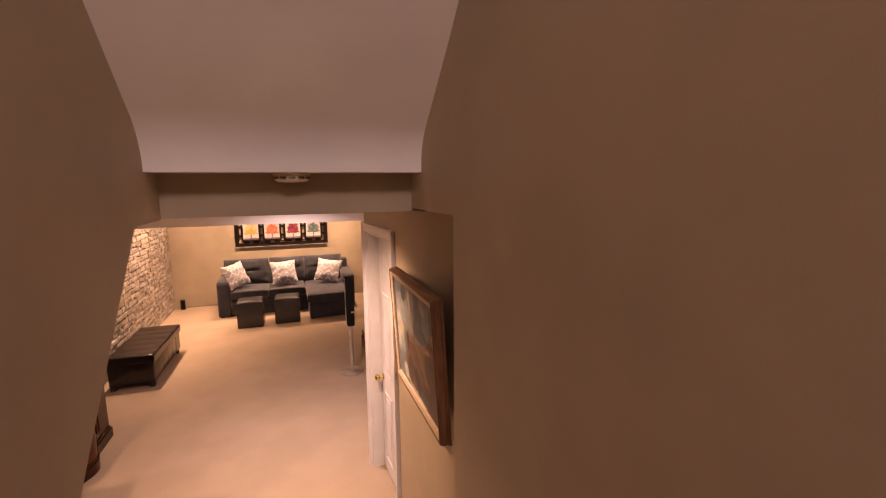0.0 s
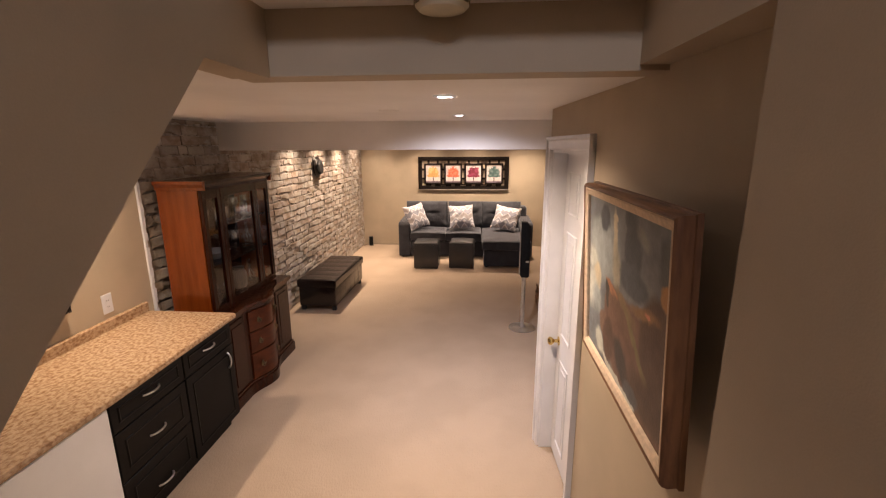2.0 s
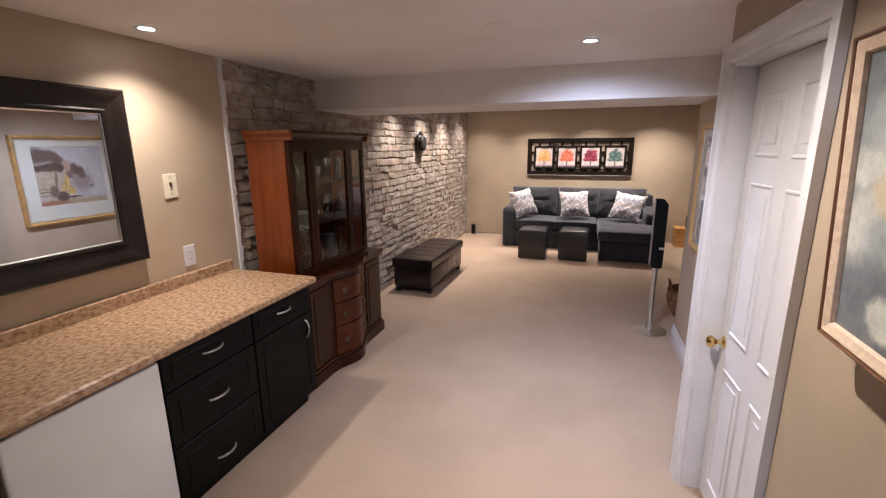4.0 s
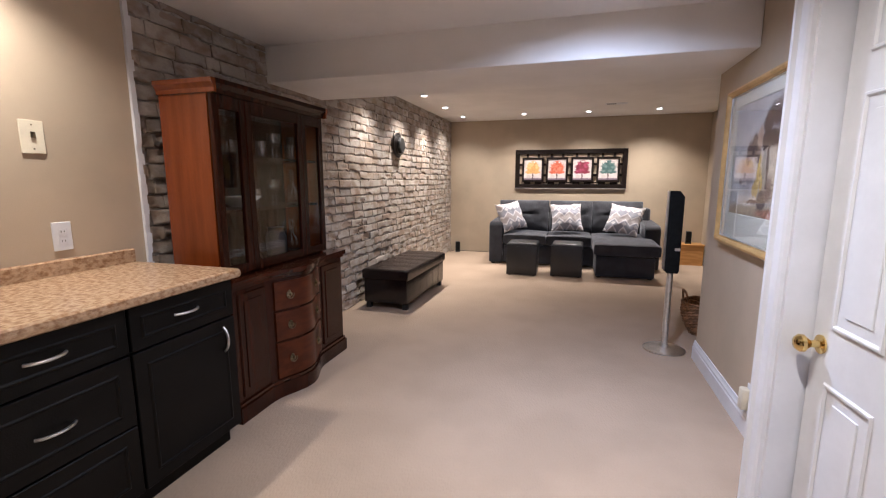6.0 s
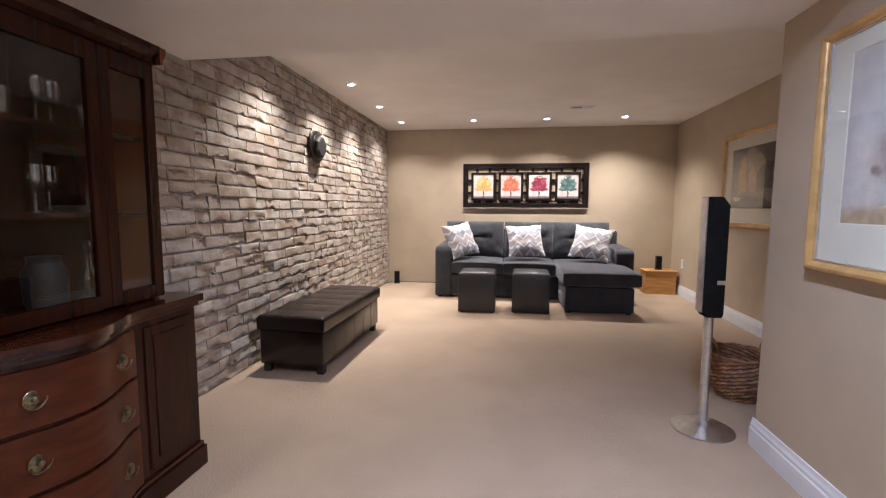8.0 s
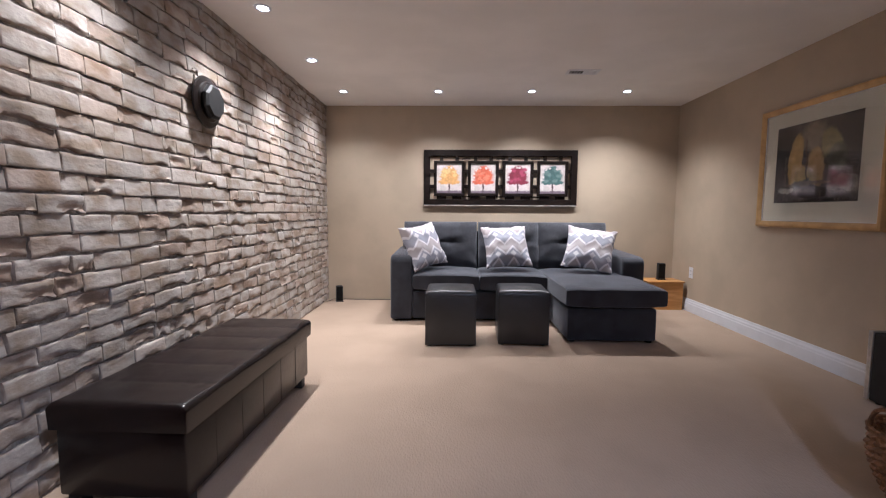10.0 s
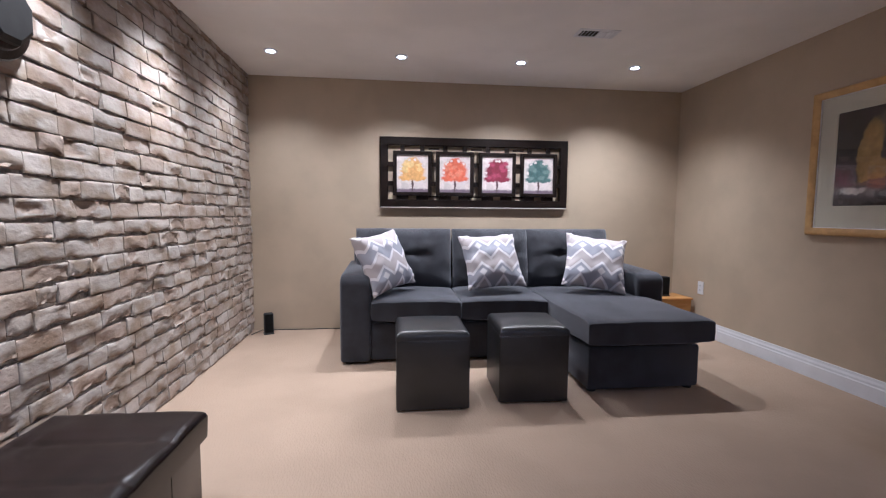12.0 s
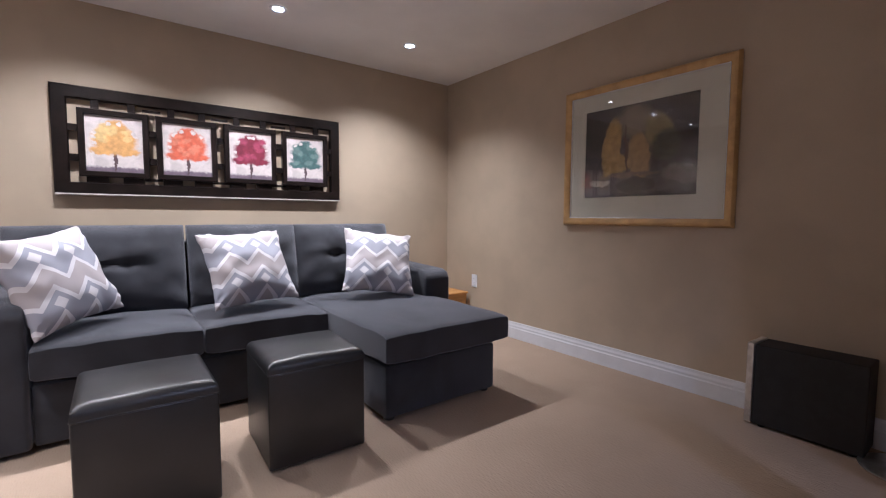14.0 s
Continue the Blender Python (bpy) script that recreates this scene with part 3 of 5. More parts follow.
# ---- base cabinets and worktop ----
def pull(parent, x, y, z, upright=False):
    """An arched bar pull on a front that faces +x."""
    pts = []
    for i in range(9):
        a = i / 8
        s = (a - 0.5) * 0.115
        out = 0.003 + 0.024 * math.sin(math.pi * a) ** 0.6
        pts.append((x + out, y, z + s) if upright else (x + out, y + s, z))
    return part("handle", tube(bmesh.new(), pts, 0.0055, 8), M_STEEL, parent, "brushed steel bar handle", smooth=True)


def front(parent, name, x, y0, z0, y1, z1, label=""):
    """A cabinet front with a raised centre field, facing +x."""
    ob = part(name, box(bmesh.new(), x, y0, z0, x + 0.019, y1, z1, bevel=0.003), M_ESPRESSO, parent, label)
    m = 0.05 if z1 - z0 > 0.2 else 0.04
    bm = frame_bm(y1 - y0 - 2 * m - 0.03, z1 - z0 - 2 * m - 0.03, [(0, 0.0003), (0.006, 0.004), (0.010, 0.004), (0.015, 0.0003)])
    part("moulding", bm, M_ESPRESSO, ob, at=Matrix.Translation((x + 0.0195, (y0 + y1) / 2, (z0 + z1) / 2)) @ pose(0, 0, 0, 0, 0, 90))
    return ob


def base_cabinet(y0, y1, kind):
    o = Vector((-1.85, (y0 + y1) / 2, 0))
    t = thing("base_cabinet", *o, "dark espresso base cabinet, %s, under the worktop" % ("three drawers" if kind == "drawers" else "drawer over door"),
              "cabinet", "base cabinets")
    x = -1.60 - o.x
    a, b = y0 - o.y, y1 - o.y
    bm = cube(-0.29, a, 0.10, x, b, 0.828)
    box(bm, -0.29, a + 0.001, 0, x - 0.06, b - 0.001, 0.10)
    part("body", bm, M_ESPRESSO, t)
    if kind == "drawers":
        for z0, z1, hz in ((0.655, 0.822, 0.745), (0.385, 0.648, 0.51), (0.108, 0.378, 0.20)):
            d = front(t, "drawer", x + 0.001, a + 0.003, z0, b - 0.003, z1)
            pull(d, x + 0.02, (a + b) / 2, hz)
    else:
        d = front(t, "drawer", x + 0.001, a + 0.003, 0.655, b - 0.003, 0.822)
        pull(d, x + 0.02, (a + b) / 2 - 0.01, 0.745)
        d = front(t, "door", x + 0.001, a + 0.003, 0.108, b - 0.003, 0.648)
        pull(d, x + 0.02, b - 0.075, 0.555, True)


base_cabinet(2.405, 2.926, "drawers")
base_cabinet(2.93, 3.432, "door")
base_cabinet(1.30, 1.86, "door")

t = thing("bar_fridge", -1.87, 2.132, 0, "white under-counter appliance between dark base cabinets", "appliance")
part("body", cube(-0.26, -0.262, 0.02, 0.245, 0.262, 0.80, bevel=0.006), M_APPLIANCE, t)
part("door", cube(0.247, -0.264, 0.06, 0.30, 0.264, 0.812, bevel=0.012, segments=3), M_APPLIANCE, t, smooth=True)
for sy in (-0.22, 0.22):
    part("foot", lathe(bmesh.new(), [(0.02, 0), (0.02, 0.021)], 10, 0.2, sy), M_BLACK, t)

bm = bmesh.new()
prism(bm, [(-2.179, 0.831), (-1.545, 0.831), (-1.534, 0.838), (-1.530, 0.852), (-1.534, 0.866), (-1.545, 0.872), (-2.179, 0.872)], "y", 0.9, 3.437)
t = solo("worktop", bm, M_LAMINATE, "speckled tan laminate worktop over dark cabinets", "worktop")
bm = bmesh.new()
prism(bm, [(-2.179, 0.873), (-2.156, 0.873), (-2.156, 0.932), (-2.161, 0.938), (-2.179, 0.938)], "y", 0.9, 3.435)
part("backsplash", bm, M_LAMINATE, t, "laminate upstand along the wall")
end_side = cube(-2.179, 0.88, 0, -1.54, 0.9, 0.83)
solo("end_panel", end_side, M_ESPRESSO, "dark espresso panel that ends the cabinet run", "panel")


# ---- mirror over the worktop ----
MY0, MY1, MZ0, MZ1 = 1.58, 2.87, 1.085, 1.925
t = thing("wall_mirror", WEST, (MY0 + MY1) / 2, (MZ0 + MZ1) / 2, "large mirror in a wide dark brown moulded frame above the worktop", "mirror")
turn_w = pose(0, 0, 0, 0, 0, 90)
part("frame", frame_bm(MY1 - MY0 - 0.23, MZ1 - MZ0 - 0.23, [(0, 0.012), (0.004, 0.022), (0.014, 0.026), (0.022, 0.02), (0.05, 0.024), (0.085, 0.038), (0.105, 0.042),
                                                          (0.115, 0.034), (0.115, 0.001), (0, 0.001)]), M_BLACKWOOD, t, at=turn_w)
part("liner", frame_bm(MY1 - MY0 - 0.242, MZ1 - MZ0 - 0.242, [(0, 0.012), (0.001, 0.016), (0.0058, 0.019), (0.0058, 0.01)]), M_STEEL, t, "thin silver inner lip", at=turn_w)
part("glass", cube(-(MY1 - MY0 - 0.22) / 2, -0.010, -(MZ1 - MZ0 - 0.22) / 2, (MY1 - MY0 - 0.22) / 2, -0.004, (MZ1 - MZ0 - 0.22) / 2), M_MIRROR, t, "silvered mirror glass", at=turn_w)


# ---- plates on the walls ----
def wall_plate(name, x, y, z, turn, w, h, what, label, cat):
    t = thing(name, x, y, z, label, cat, turn=turn)
    part("plate", cube(-w / 2, -0.007, -h / 2, w / 2, -0.0005, h / 2, bevel=0.002), M_OFFWHITE if what != "outlet" else M_WHITE, t)
    if what == "dimmer":
        part("knob", cube(-0.008, -0.013, -0.004, 0.008, -0.0075, 0.02, bevel=0.001), M_ANTIQUE, t)
        for s in (-1, 1):
            part("screw", cube(-0.003, -0.0085, s * h * 0.36 - 0.003, 0.003, -0.0075, s * h * 0.36 + 0.003), M_ANTIQUE, t)
    else:
        for s in (-1, 1):
            part("socket", cube(-0.017, -0.0095, s * 0.02 - 0.014, 0.017, -0.0075, s * 0.02 + 0.014, bevel=0.0015), M_WHITE, t)
            bm = bmesh.new()
            for sx in (-0.006, 0.006):
                box(bm, sx - 0.001, -0.0105, s * 0.02 - 0.004, sx + 0.001, -0.0098, s * 0.02 + 0.005)
            part("slots", bm, M_BLACK, t, kind="stuff")
    return t


wall_plate("wall_switch", WEST, 3.075, 1.445, 90, 0.085, 0.132, "dimmer", "ivory wall control plate above the worktop", "switch")
wall_plate("wall_outlet", WEST, 3.135, 1.035, 90, 0.075, 0.122, "outlet", "white power outlet above the worktop", "outlet")
wall_plate("wall_outlet", EAST, 9.03, 0.42, -90, 0.072, 0.116, "outlet", "white power outlet low on the beige wall", "outlet")
t = wall_plate("wall_outlet", NOOK, 4.19, 0.205, -90, 0.075, 0.13, "outlet", "white power outlet with a plug-in freshener above the baseboard", "outlet")
part("plug_in", cube(-0.026, -0.05, -0.06, 0.026, -0.011, 0.05, bevel=0.01, segments=2), M_OFFWHITE, t, "ivory plug-in unit", smooth=True)


# ---- display hutch ----
def hutch():
    O = Vector((-1.95, 4.11, 0))
    t = thing("display_hutch", *O, "tall reddish mahogany glass-door display hutch against the brick wall", "cabinet")
    back, lo, hi = -2.10 - O.x, 3.565 - O.y, 4.655 - O.y

    def curve(off, y0=lo, y1=hi, n=36):
        """Plan of the bowed front, from low y to high y."""
        pts = []
        for i in range(n + 1):
            y = y0 + (y1 - y0) * i / n
            s = (y + 0.03) / 0.28
            bow = 0.085 * (0.5 + 0.5 * math.cos(math.pi * max(-1, min(1, s))))
            pts.append((-1.712 - O.x + bow + off, y))
        return pts

    def slab(name, off, z0, z1, mat, label="", y0=lo, y1=hi, inner=back, parent=t, side=0.0, smooth=True):
        pts = curve(off, y0 - side, y1 + side)
        outline = [(inner, y0 - side)] + pts + [(inner, y1 + side)]
        return part(name, prism(bmesh.new(), outline, "z", z0, z1), mat, parent, label, smooth=smooth)
    # lower case
    slab("lower_case", 0, 0.09, 0.715, M_MAHOGANY)
    slab("plinth", 0.022, 0, 0.085, M_MAHOGANY, "moulded plinth", side=0.012)
    slab("plinth_moulding", 0.012, 0.085, 0.105, M_POLISH, side=0.006)
    slab("ledge", 0.030, 0.735, 0.765, M_POLISH, "projecting polished ledge", side=0.022)
    slab("ledge_moulding", 0.014, 0.715, 0.735, M_POLISH, side=0.010)
    for z0, z1 in ((0.115, 0.33), (0.345, 0.515), (0.53, 0.695)):
        y0, y1 = -0.245, 0.225
        pts = curve(0.012, y0, y1, 14)
        inner = curve(0.0015, y0, y1, 14)
        d = part("drawer", prism(bmesh.new(), pts + inner[::-1], "z", z0, z1), M_DRAWER, t, "bowed cherry drawer front", smooth=True)
        for y in (-0.16, 0.135):
            x = -1.712 - O.x + 0.085 * (0.5 + 0.5 * math.cos(math.pi * (y + 0.03) / 0.28)) + 0.012
            zc = (z0 + z1) / 2
            bm = lathe(bmesh.new(), [(0.004, 0.0), (0.026, 0.001), (0.022, 0.004), (0.008, 0.006), (0.010, 0.016), (0.004, 0.02)], 14)
            h = part("knob_plate", bm, M_ANTIQUE, d, "antique brass drawer pull", Matrix.Translation((x, y, zc)) @ pose(0, 0, 0, 0, 90, 0), True)
            part("bail", tube(bmesh.new(), [(x + 0.014, y + 0.028 * math.cos(a), zc - 0.024 * math.sin(a)) for a in [math.pi * k / 8 for k in range(9)]], 0.003, 6),
                 M_ANTIQUE, d, smooth=True)
    for y0, y1 in ((lo + 0.035, -0.30), (0.275, hi - 0.035)):
        x = -1.712 - O.x
        bm = box(bmesh.new(), x + 0.001, y0, 0.13, x + 0.009, y1, 0.69, bevel=0.004)
        box(bm, x + 0.0095, y0 + 0.035, 0.17, x + 0.014, y1 - 0.035, 0.65, bevel=0.003)
        part("side_door", bm, M_MAHOGANY, t, "panelled side door")
    # upper case
    a, b, fx, bx = 3.60 - O.y, 4.575 - O.y, -1.775 - O.x, -2.10 - O.x
    # side panels take the lit wood colour, the front stays dark
    for y0 in (a, b - 0.02):
        part("side_panel", cube(bx, y0, 0.767, fx - 0.03, y0 + 0.02, 1.70), M_LITWOOD, t, "reddish side panel, coloured lighter as if lamplit")
    part("back_panel", cube(bx, a + 0.021, 0.767, bx + 0.012, b - 0.021, 1.70), M_MAHOGANY, t)
    part("floor_board", cube(bx + 0.013, a + 0.021, 0.766, fx - 0.04, b - 0.021, 0.785), M_MAHOGANY, t)
    part("top_board", cube(bx, a, 1.70, fx, b, 1.715), M_MAHOGANY, t)
    bm = bmesh.new()
    prof = [(0.0, 1.69), (0.012, 1.692), (0.016, 1.712), (0.034, 1.735), (0.036, 1.757), (-0.30, 1.757), (-0.30, 1.716), (0.0, 1.716)]
    prism(bm, [(fx + d, z) for d, z in prof], "y", a, b)
    part("cornice", bm, M_MAHOGANY, t, "moulded cornice")
    # cornice ends in the lit colour too, unlike the dark front moulding
    for s, y0 in ((-1, a), (1, b)):
        bm = bmesh.new()
        prism(bm, [(y0, 1.69), (y0 + s * 0.012, 1.692), (y0 + s * 0.014, 1.712), (y0 + s * 0.03, 1.735), (y0 + s * 0.03, 1.756), (y0, 1.756)], "x", bx, fx + 0.034)
        part("cornice_return", bm, M_LITWOOD, t)
    for sz in (1.115, 1.405):
        part("shelf", cube(bx + 0.013, a + 0.022, sz - 0.016, fx - 0.05, b - 0.022, sz), M_MAHOGANY, t, "wooden display shelf")
    # three glazed leaves
    cuts = [(a + 0.001, -0.285), (-0.283, 0.223), (0.225, b - 0.001)]
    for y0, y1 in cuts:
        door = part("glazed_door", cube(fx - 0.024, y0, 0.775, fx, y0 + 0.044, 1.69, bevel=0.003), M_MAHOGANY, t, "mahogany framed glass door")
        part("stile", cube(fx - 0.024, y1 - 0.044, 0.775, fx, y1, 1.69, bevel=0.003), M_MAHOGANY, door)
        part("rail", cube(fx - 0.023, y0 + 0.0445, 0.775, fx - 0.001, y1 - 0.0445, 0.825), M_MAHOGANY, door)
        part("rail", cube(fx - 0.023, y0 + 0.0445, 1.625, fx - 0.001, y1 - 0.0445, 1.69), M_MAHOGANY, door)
        g = part("pane", cube(fx - 0.014, y0 + 0.0445, 0.826, fx - 0.011, y1 - 0.0445, 1.624), M_GLASS, door)
        g.visible_shadow = False
    return t


hutch()


def glassware(kind, x, y, z):
    prof = {"tumbler": [(0.030, 0), (0.031, 0.002), (0.036, 0.10), (0.0345, 0.10), (0.029, 0.008)],
            "wine": [(0.030, 0), (0.030, 0.003), (0.005, 0.008), (0.004, 0.07), (0.022, 0.085), (0.034, 0.115), (0.030, 0.16), (0.0285, 0.16), (0.031, 0.115), (0.015, 0.088)],
            "bowl": [(0.05, 0), (0.055, 0.005), (0.12, 0.055), (0.125, 0.062), (0.118, 0.06), (0.05, 0.012)],
            "decanter": [(0.045, 0), (0.05, 0.01), (0.048, 0.09), (0.018, 0.13), (0.016, 0.17), (0.024, 0.18), (0.012, 0.185), (0.02, 0.205), (0.012, 0.225)]}[kind]
    label = {"tumbler": "clear glass tumbler on a hutch shelf", "wine": "clear stemmed glass on a hutch shelf", "bowl": "pale shallow bowl on a hutch shelf",
             "decanter": "clear cut-glass decanter with a stopper in the hutch"}[kind]
    solo({"wine": "stemmed_glass", "bowl": "serving_bowl"}.get(kind, kind), lathe(bmesh.new(), prof, 18), M_CERAMIC if kind == "bowl" else M_CRYSTAL, label,
         "bowl" if kind == "bowl" else "glass", Matrix.Translation((x, y, z + 0.001)), "hutch glassware", True)


M_CERAMIC = material("pale_blue_grey_ceramic", (0.42, 0.44, 0.46), 0.2, scale=10, vary=0.1)
for y, k in ((3.68, "wine"), (3.76, "tumbler"), (3.90, "decanter"), (3.985, "tumbler"), (4.06, "tumbler"), (4.15, "tumbler"), (4.26, "wine"), (4.32, "wine"), (4.43, "tumbler"), (4.50, "wine")):
    glassware(k, -1.96 + 0.02 * math.sin(40 * y), y, 1.405)
for y, k in ((3.67, "wine"), (3.76, "wine"), (3.97, "bowl"), (4.13, "tumbler"), (4.24, "wine"), (4.31, "wine"), (4.45, "decanter")):
    glassware(k, -1.97 + 0.02 * math.sin(30 * y), y, 1.115)
for y, k in ((3.68, "tumbler"), (3.77, "wine"), (3.93, "tumbler"), (4.0, "tumbler"), (4.39, "decanter")):
    glassware(k, -1.93, y, 0.785)
solo("dark_vase", lathe(bmesh.new(), [(0.05, 0), (0.06, 0.02), (0.065, 0.12), (0.045, 0.16), (0.05, 0.18)], 20), M_BLACK, "black round vase on the hutch floor", "vase",
     Matrix.Translation((-1.95, 4.25, 0.786)), smooth=True)


# ---- door and casing ----
CZ = 2.02
t = thing("door_casing", closet_wall_x((D0 + D1) / 2), (D0 + D1) / 2, 0, "white moulded door casing round the closet door", "door casing", turn=SKEW)
off = Matrix.Translation((-DOORWALL, -(D0 + D1) / 2, 0))
prof_side = [(0, 0), (0.012, 0), (0.018, 0.010), (0.018, 0.048), (0.028, 0.058), (0.028, 0.072), (0, 0.072)]   # out from the wall, away from the opening
bm = bmesh.new()
prism(bm, [(-d - 0.0005, D0 - w) for d, w in prof_side], "z", 0, CZ - 0.001)
for v in bm.verts:
    v.co.x += DOORWALL
part("side_casing", bm, M_WHITE, t, at=off)
bm = bmesh.new()
prism(bm, [(-d - 0.0005, D1 + w) for d, w in prof_side], "z", 0, CZ - 0.001)
for v in bm.verts:
    v.co.x += DOORWALL
part("side_casing", bm, M_WHITE, t, at=off)
bm = bmesh.new()
prism(bm, [(DOORWALL - d - 0.0015, DH + w) for d, w in prof_side], "y", D0 - 0.072, D1 + 0.072)
part("head_casing", bm, M_WHITE, t, at=off)
bm = cube(DOORWALL - 0.0005, D0 - 0.001, 0, 0.706, D0 + 0.015, DH)
box(bm, DOORWALL - 0.0005, D1 - 0.015, 0, 0.706, D1 + 0.001, DH)
box(bm, DOORWALL - 0.0005, D0 + 0.0155, DH - 0.015, 0.706, D1 - 0.0155, DH + 0.001)
part("jamb", bm, M_WHITE, t, at=off)

t = thing("door_closet", closet_wall_x((D0 + D1) / 2) + 0.08, (D0 + D1) / 2, 0, "closed white six-panel closet door with brass knob", "door", turn=SKEW)
W = (D1 - D0 - 0.036)
bm = cube(0.0, -W / 2, 0.012, 0.035, W / 2, DH - 0.018, bevel=0.002)
part("leaf", bm, M_WHITE, t)
for z0, z1 in ((0.13, 0.70), (0.86, 1.50), (1.60, 1.84)):
    for s in (-1, 1):
        y0, y1 = sorted((s * 0.045, s * (W / 2 - 0.085)))
        p = part("panel", frame_bm(y1 - y0 - 0.03, z1 - z0 - 0.03, [(0, 0.001), (0.006, 0.007), (0.012, 0.007), (0.016, 0.001)]), M_WHITE, t,
                 at=Matrix.Translation((0, (y0 + y1) / 2, (z0 + z1) / 2)) @ pose(0, 0, 0, 0, 0, -90))
        part("raised_field", cube(-0.004, y0 + 0.045, z0 + 0.045, 0.001, y1 - 0.045, z1 - 0.045, bevel=0.0025), M_WHITE, t)
KNOB = [(0.028, 0), (0.028, 0.004), (0.012, 0.008), (0.010, 0.028), (0.016, 0.034), (0.026, 0.046), (0.026, 0.056), (0.018, 0.066), (0.006, 0.069)]
part("door_knob", lathe(bmesh.new(), KNOB, 22), M_BRASS, t, "polished brass knob", Matrix.Translation((-0.001, W / 2 - 0.045, 0.80)) @ pose(0, 0, 0, 0, -90, 0), True)
for z in (0.25, 1.0, 1.72):
    part("hinge", cube(-0.004, -W / 2 - 0.004, z - 0.04, 0.002, -W / 2 + 0.006, z + 0.04), M_BRASS, t)


# ---- pictures ----
def paint(name, stops, scale=3.0, stretch=(1, 1, 1), rough=0.6, distort=1.0):
    """Brushed paint in several colours."""
    m = material(name, stops[-1][1], rough, scale=scale, stretch=stretch, bump=0.25, bump_scale=140)
    t = m.node_tree
    n = t.nodes.new("ShaderNodeTexNoise")
    n.inputs["Scale"].default_value, n.inputs["Detail"].default_value, n.inputs["Distortion"].default_value = scale, 5, distort
    tc = t.nodes.new("ShaderNodeTexCoord")
    mp = t.nodes.new("ShaderNodeMapping")
    mp.inputs["Scale"].default_value = stretch
    ramp = t.nodes.new("ShaderNodeValToRGB")
    for i, (pos, col) in enumerate(stops):
        e = ramp.color_ramp.elements[i] if i < 2 else ramp.color_ramp.elements.new(pos)
        e.position, e.color = pos, (*col, 1)
    t.links.new(tc.outputs["Object"], mp.inputs[0])
    t.links.new(mp.outputs[0], n.inputs["Vector"])
    t.links.new(n.outputs["Fac"], ramp.inputs[0])
    t.links.new(ramp.outputs[0], t.nodes["Principled BSDF"].inputs["Base Color"])
    return m


def painted(name, ground, features, warp=0.05, scale=9.0, ragged=0.015, fine=45.0, rough=0.6):
    """Soft painted shapes on a ground. features: (x, z, reach along x, reach along z, lean in degrees, softness, colour)."""
    m = paint(name, ground, scale * 0.7)
    t = m.node_tree
    p = t.nodes["Principled BSDF"]
    p.inputs["Roughness"].default_value = rough
    col = p.inputs["Base Color"].links[0].from_socket
    tc = t.nodes.new("ShaderNodeTexCoord")
    place = tc.outputs["Object"]
    for sc, amount in ((scale, warp), (fine, ragged)):
        n = t.nodes.new("ShaderNodeTexNoise")
        n.inputs["Scale"].default_value, n.inputs["Detail"].default_value = sc, 3
        t.links.new(tc.outputs["Object"], n.inputs["Vector"])
        a, b, c = (t.nodes.new("ShaderNodeVectorMath") for _ in range(3))
        a.operation, b.operation, c.operation = "SUBTRACT", "SCALE", "ADD"
        a.inputs[1].default_value = (0.5, 0.5, 0.5)
        b.inputs["Scale"].default_value = amount * 2
        t.links.new(n.outputs["Color"], a.inputs[0])
        t.links.new(a.outputs[0], b.inputs[0])
        t.links.new(b.outputs[0], c.inputs[0])
        t.links.new(place, c.inputs[1])
        place = c.outputs[0]
    grain = t.nodes.new("ShaderNodeTexNoise")
    grain.inputs["Scale"].default_value, grain.inputs["Detail"].default_value = fine * 0.6, 4
    t.links.new(tc.outputs["Object"], grain.inputs["Vector"])
    for x, z, rx, rz, lean, soft, colour in features:
        mp = t.nodes.new("ShaderNodeMapping")
        mp.vector_type = "TEXTURE"
        mp.inputs["Location"].default_value = (x, 0, z)
        mp.inputs["Rotation"].default_value = (0, radians(lean), 0)
        mp.inputs["Scale"].default_value = (rx, 1000, rz)
        ln = t.nodes.new("ShaderNodeVectorMath")
        ln.operation = "LENGTH"
        rg = t.nodes.new("ShaderNodeMapRange")
        rg.interpolation_type = "SMOOTHSTEP"
        rg.inputs["From Min"].default_value, rg.inputs["From Max"].default_value = 1 + soft * 0.5, max(0, 1 - soft * 0.5)
        shade = t.nodes.new("ShaderNodeMix")
        shade.data_type = "RGBA"
        shade.inputs[6].default_value, shade.inputs[7].default_value = (*(c * 0.55 for c in colour), 1), (*(min(1, c * 1.45) for c in colour), 1)
        mx = t.nodes.new("ShaderNodeMix")
        mx.data_type = "RGBA"
        t.links.new(place, mp.inputs[0])
        t.links.new(mp.outputs[0], ln.inputs[0])
        t.links.new(ln.outputs["Value"], rg.inputs["Value"])
        t.links.new(grain.outputs["Fac"], shade.inputs[0])
        t.links.new(rg.outputs[0], mx.inputs[0])
        t.links.new(col, mx.inputs[6])
        t.links.new(shade.outputs[2], mx.inputs[7])
        col = mx.outputs[2]
    t.links.new(col, p.inputs["Base Color"])
    return m


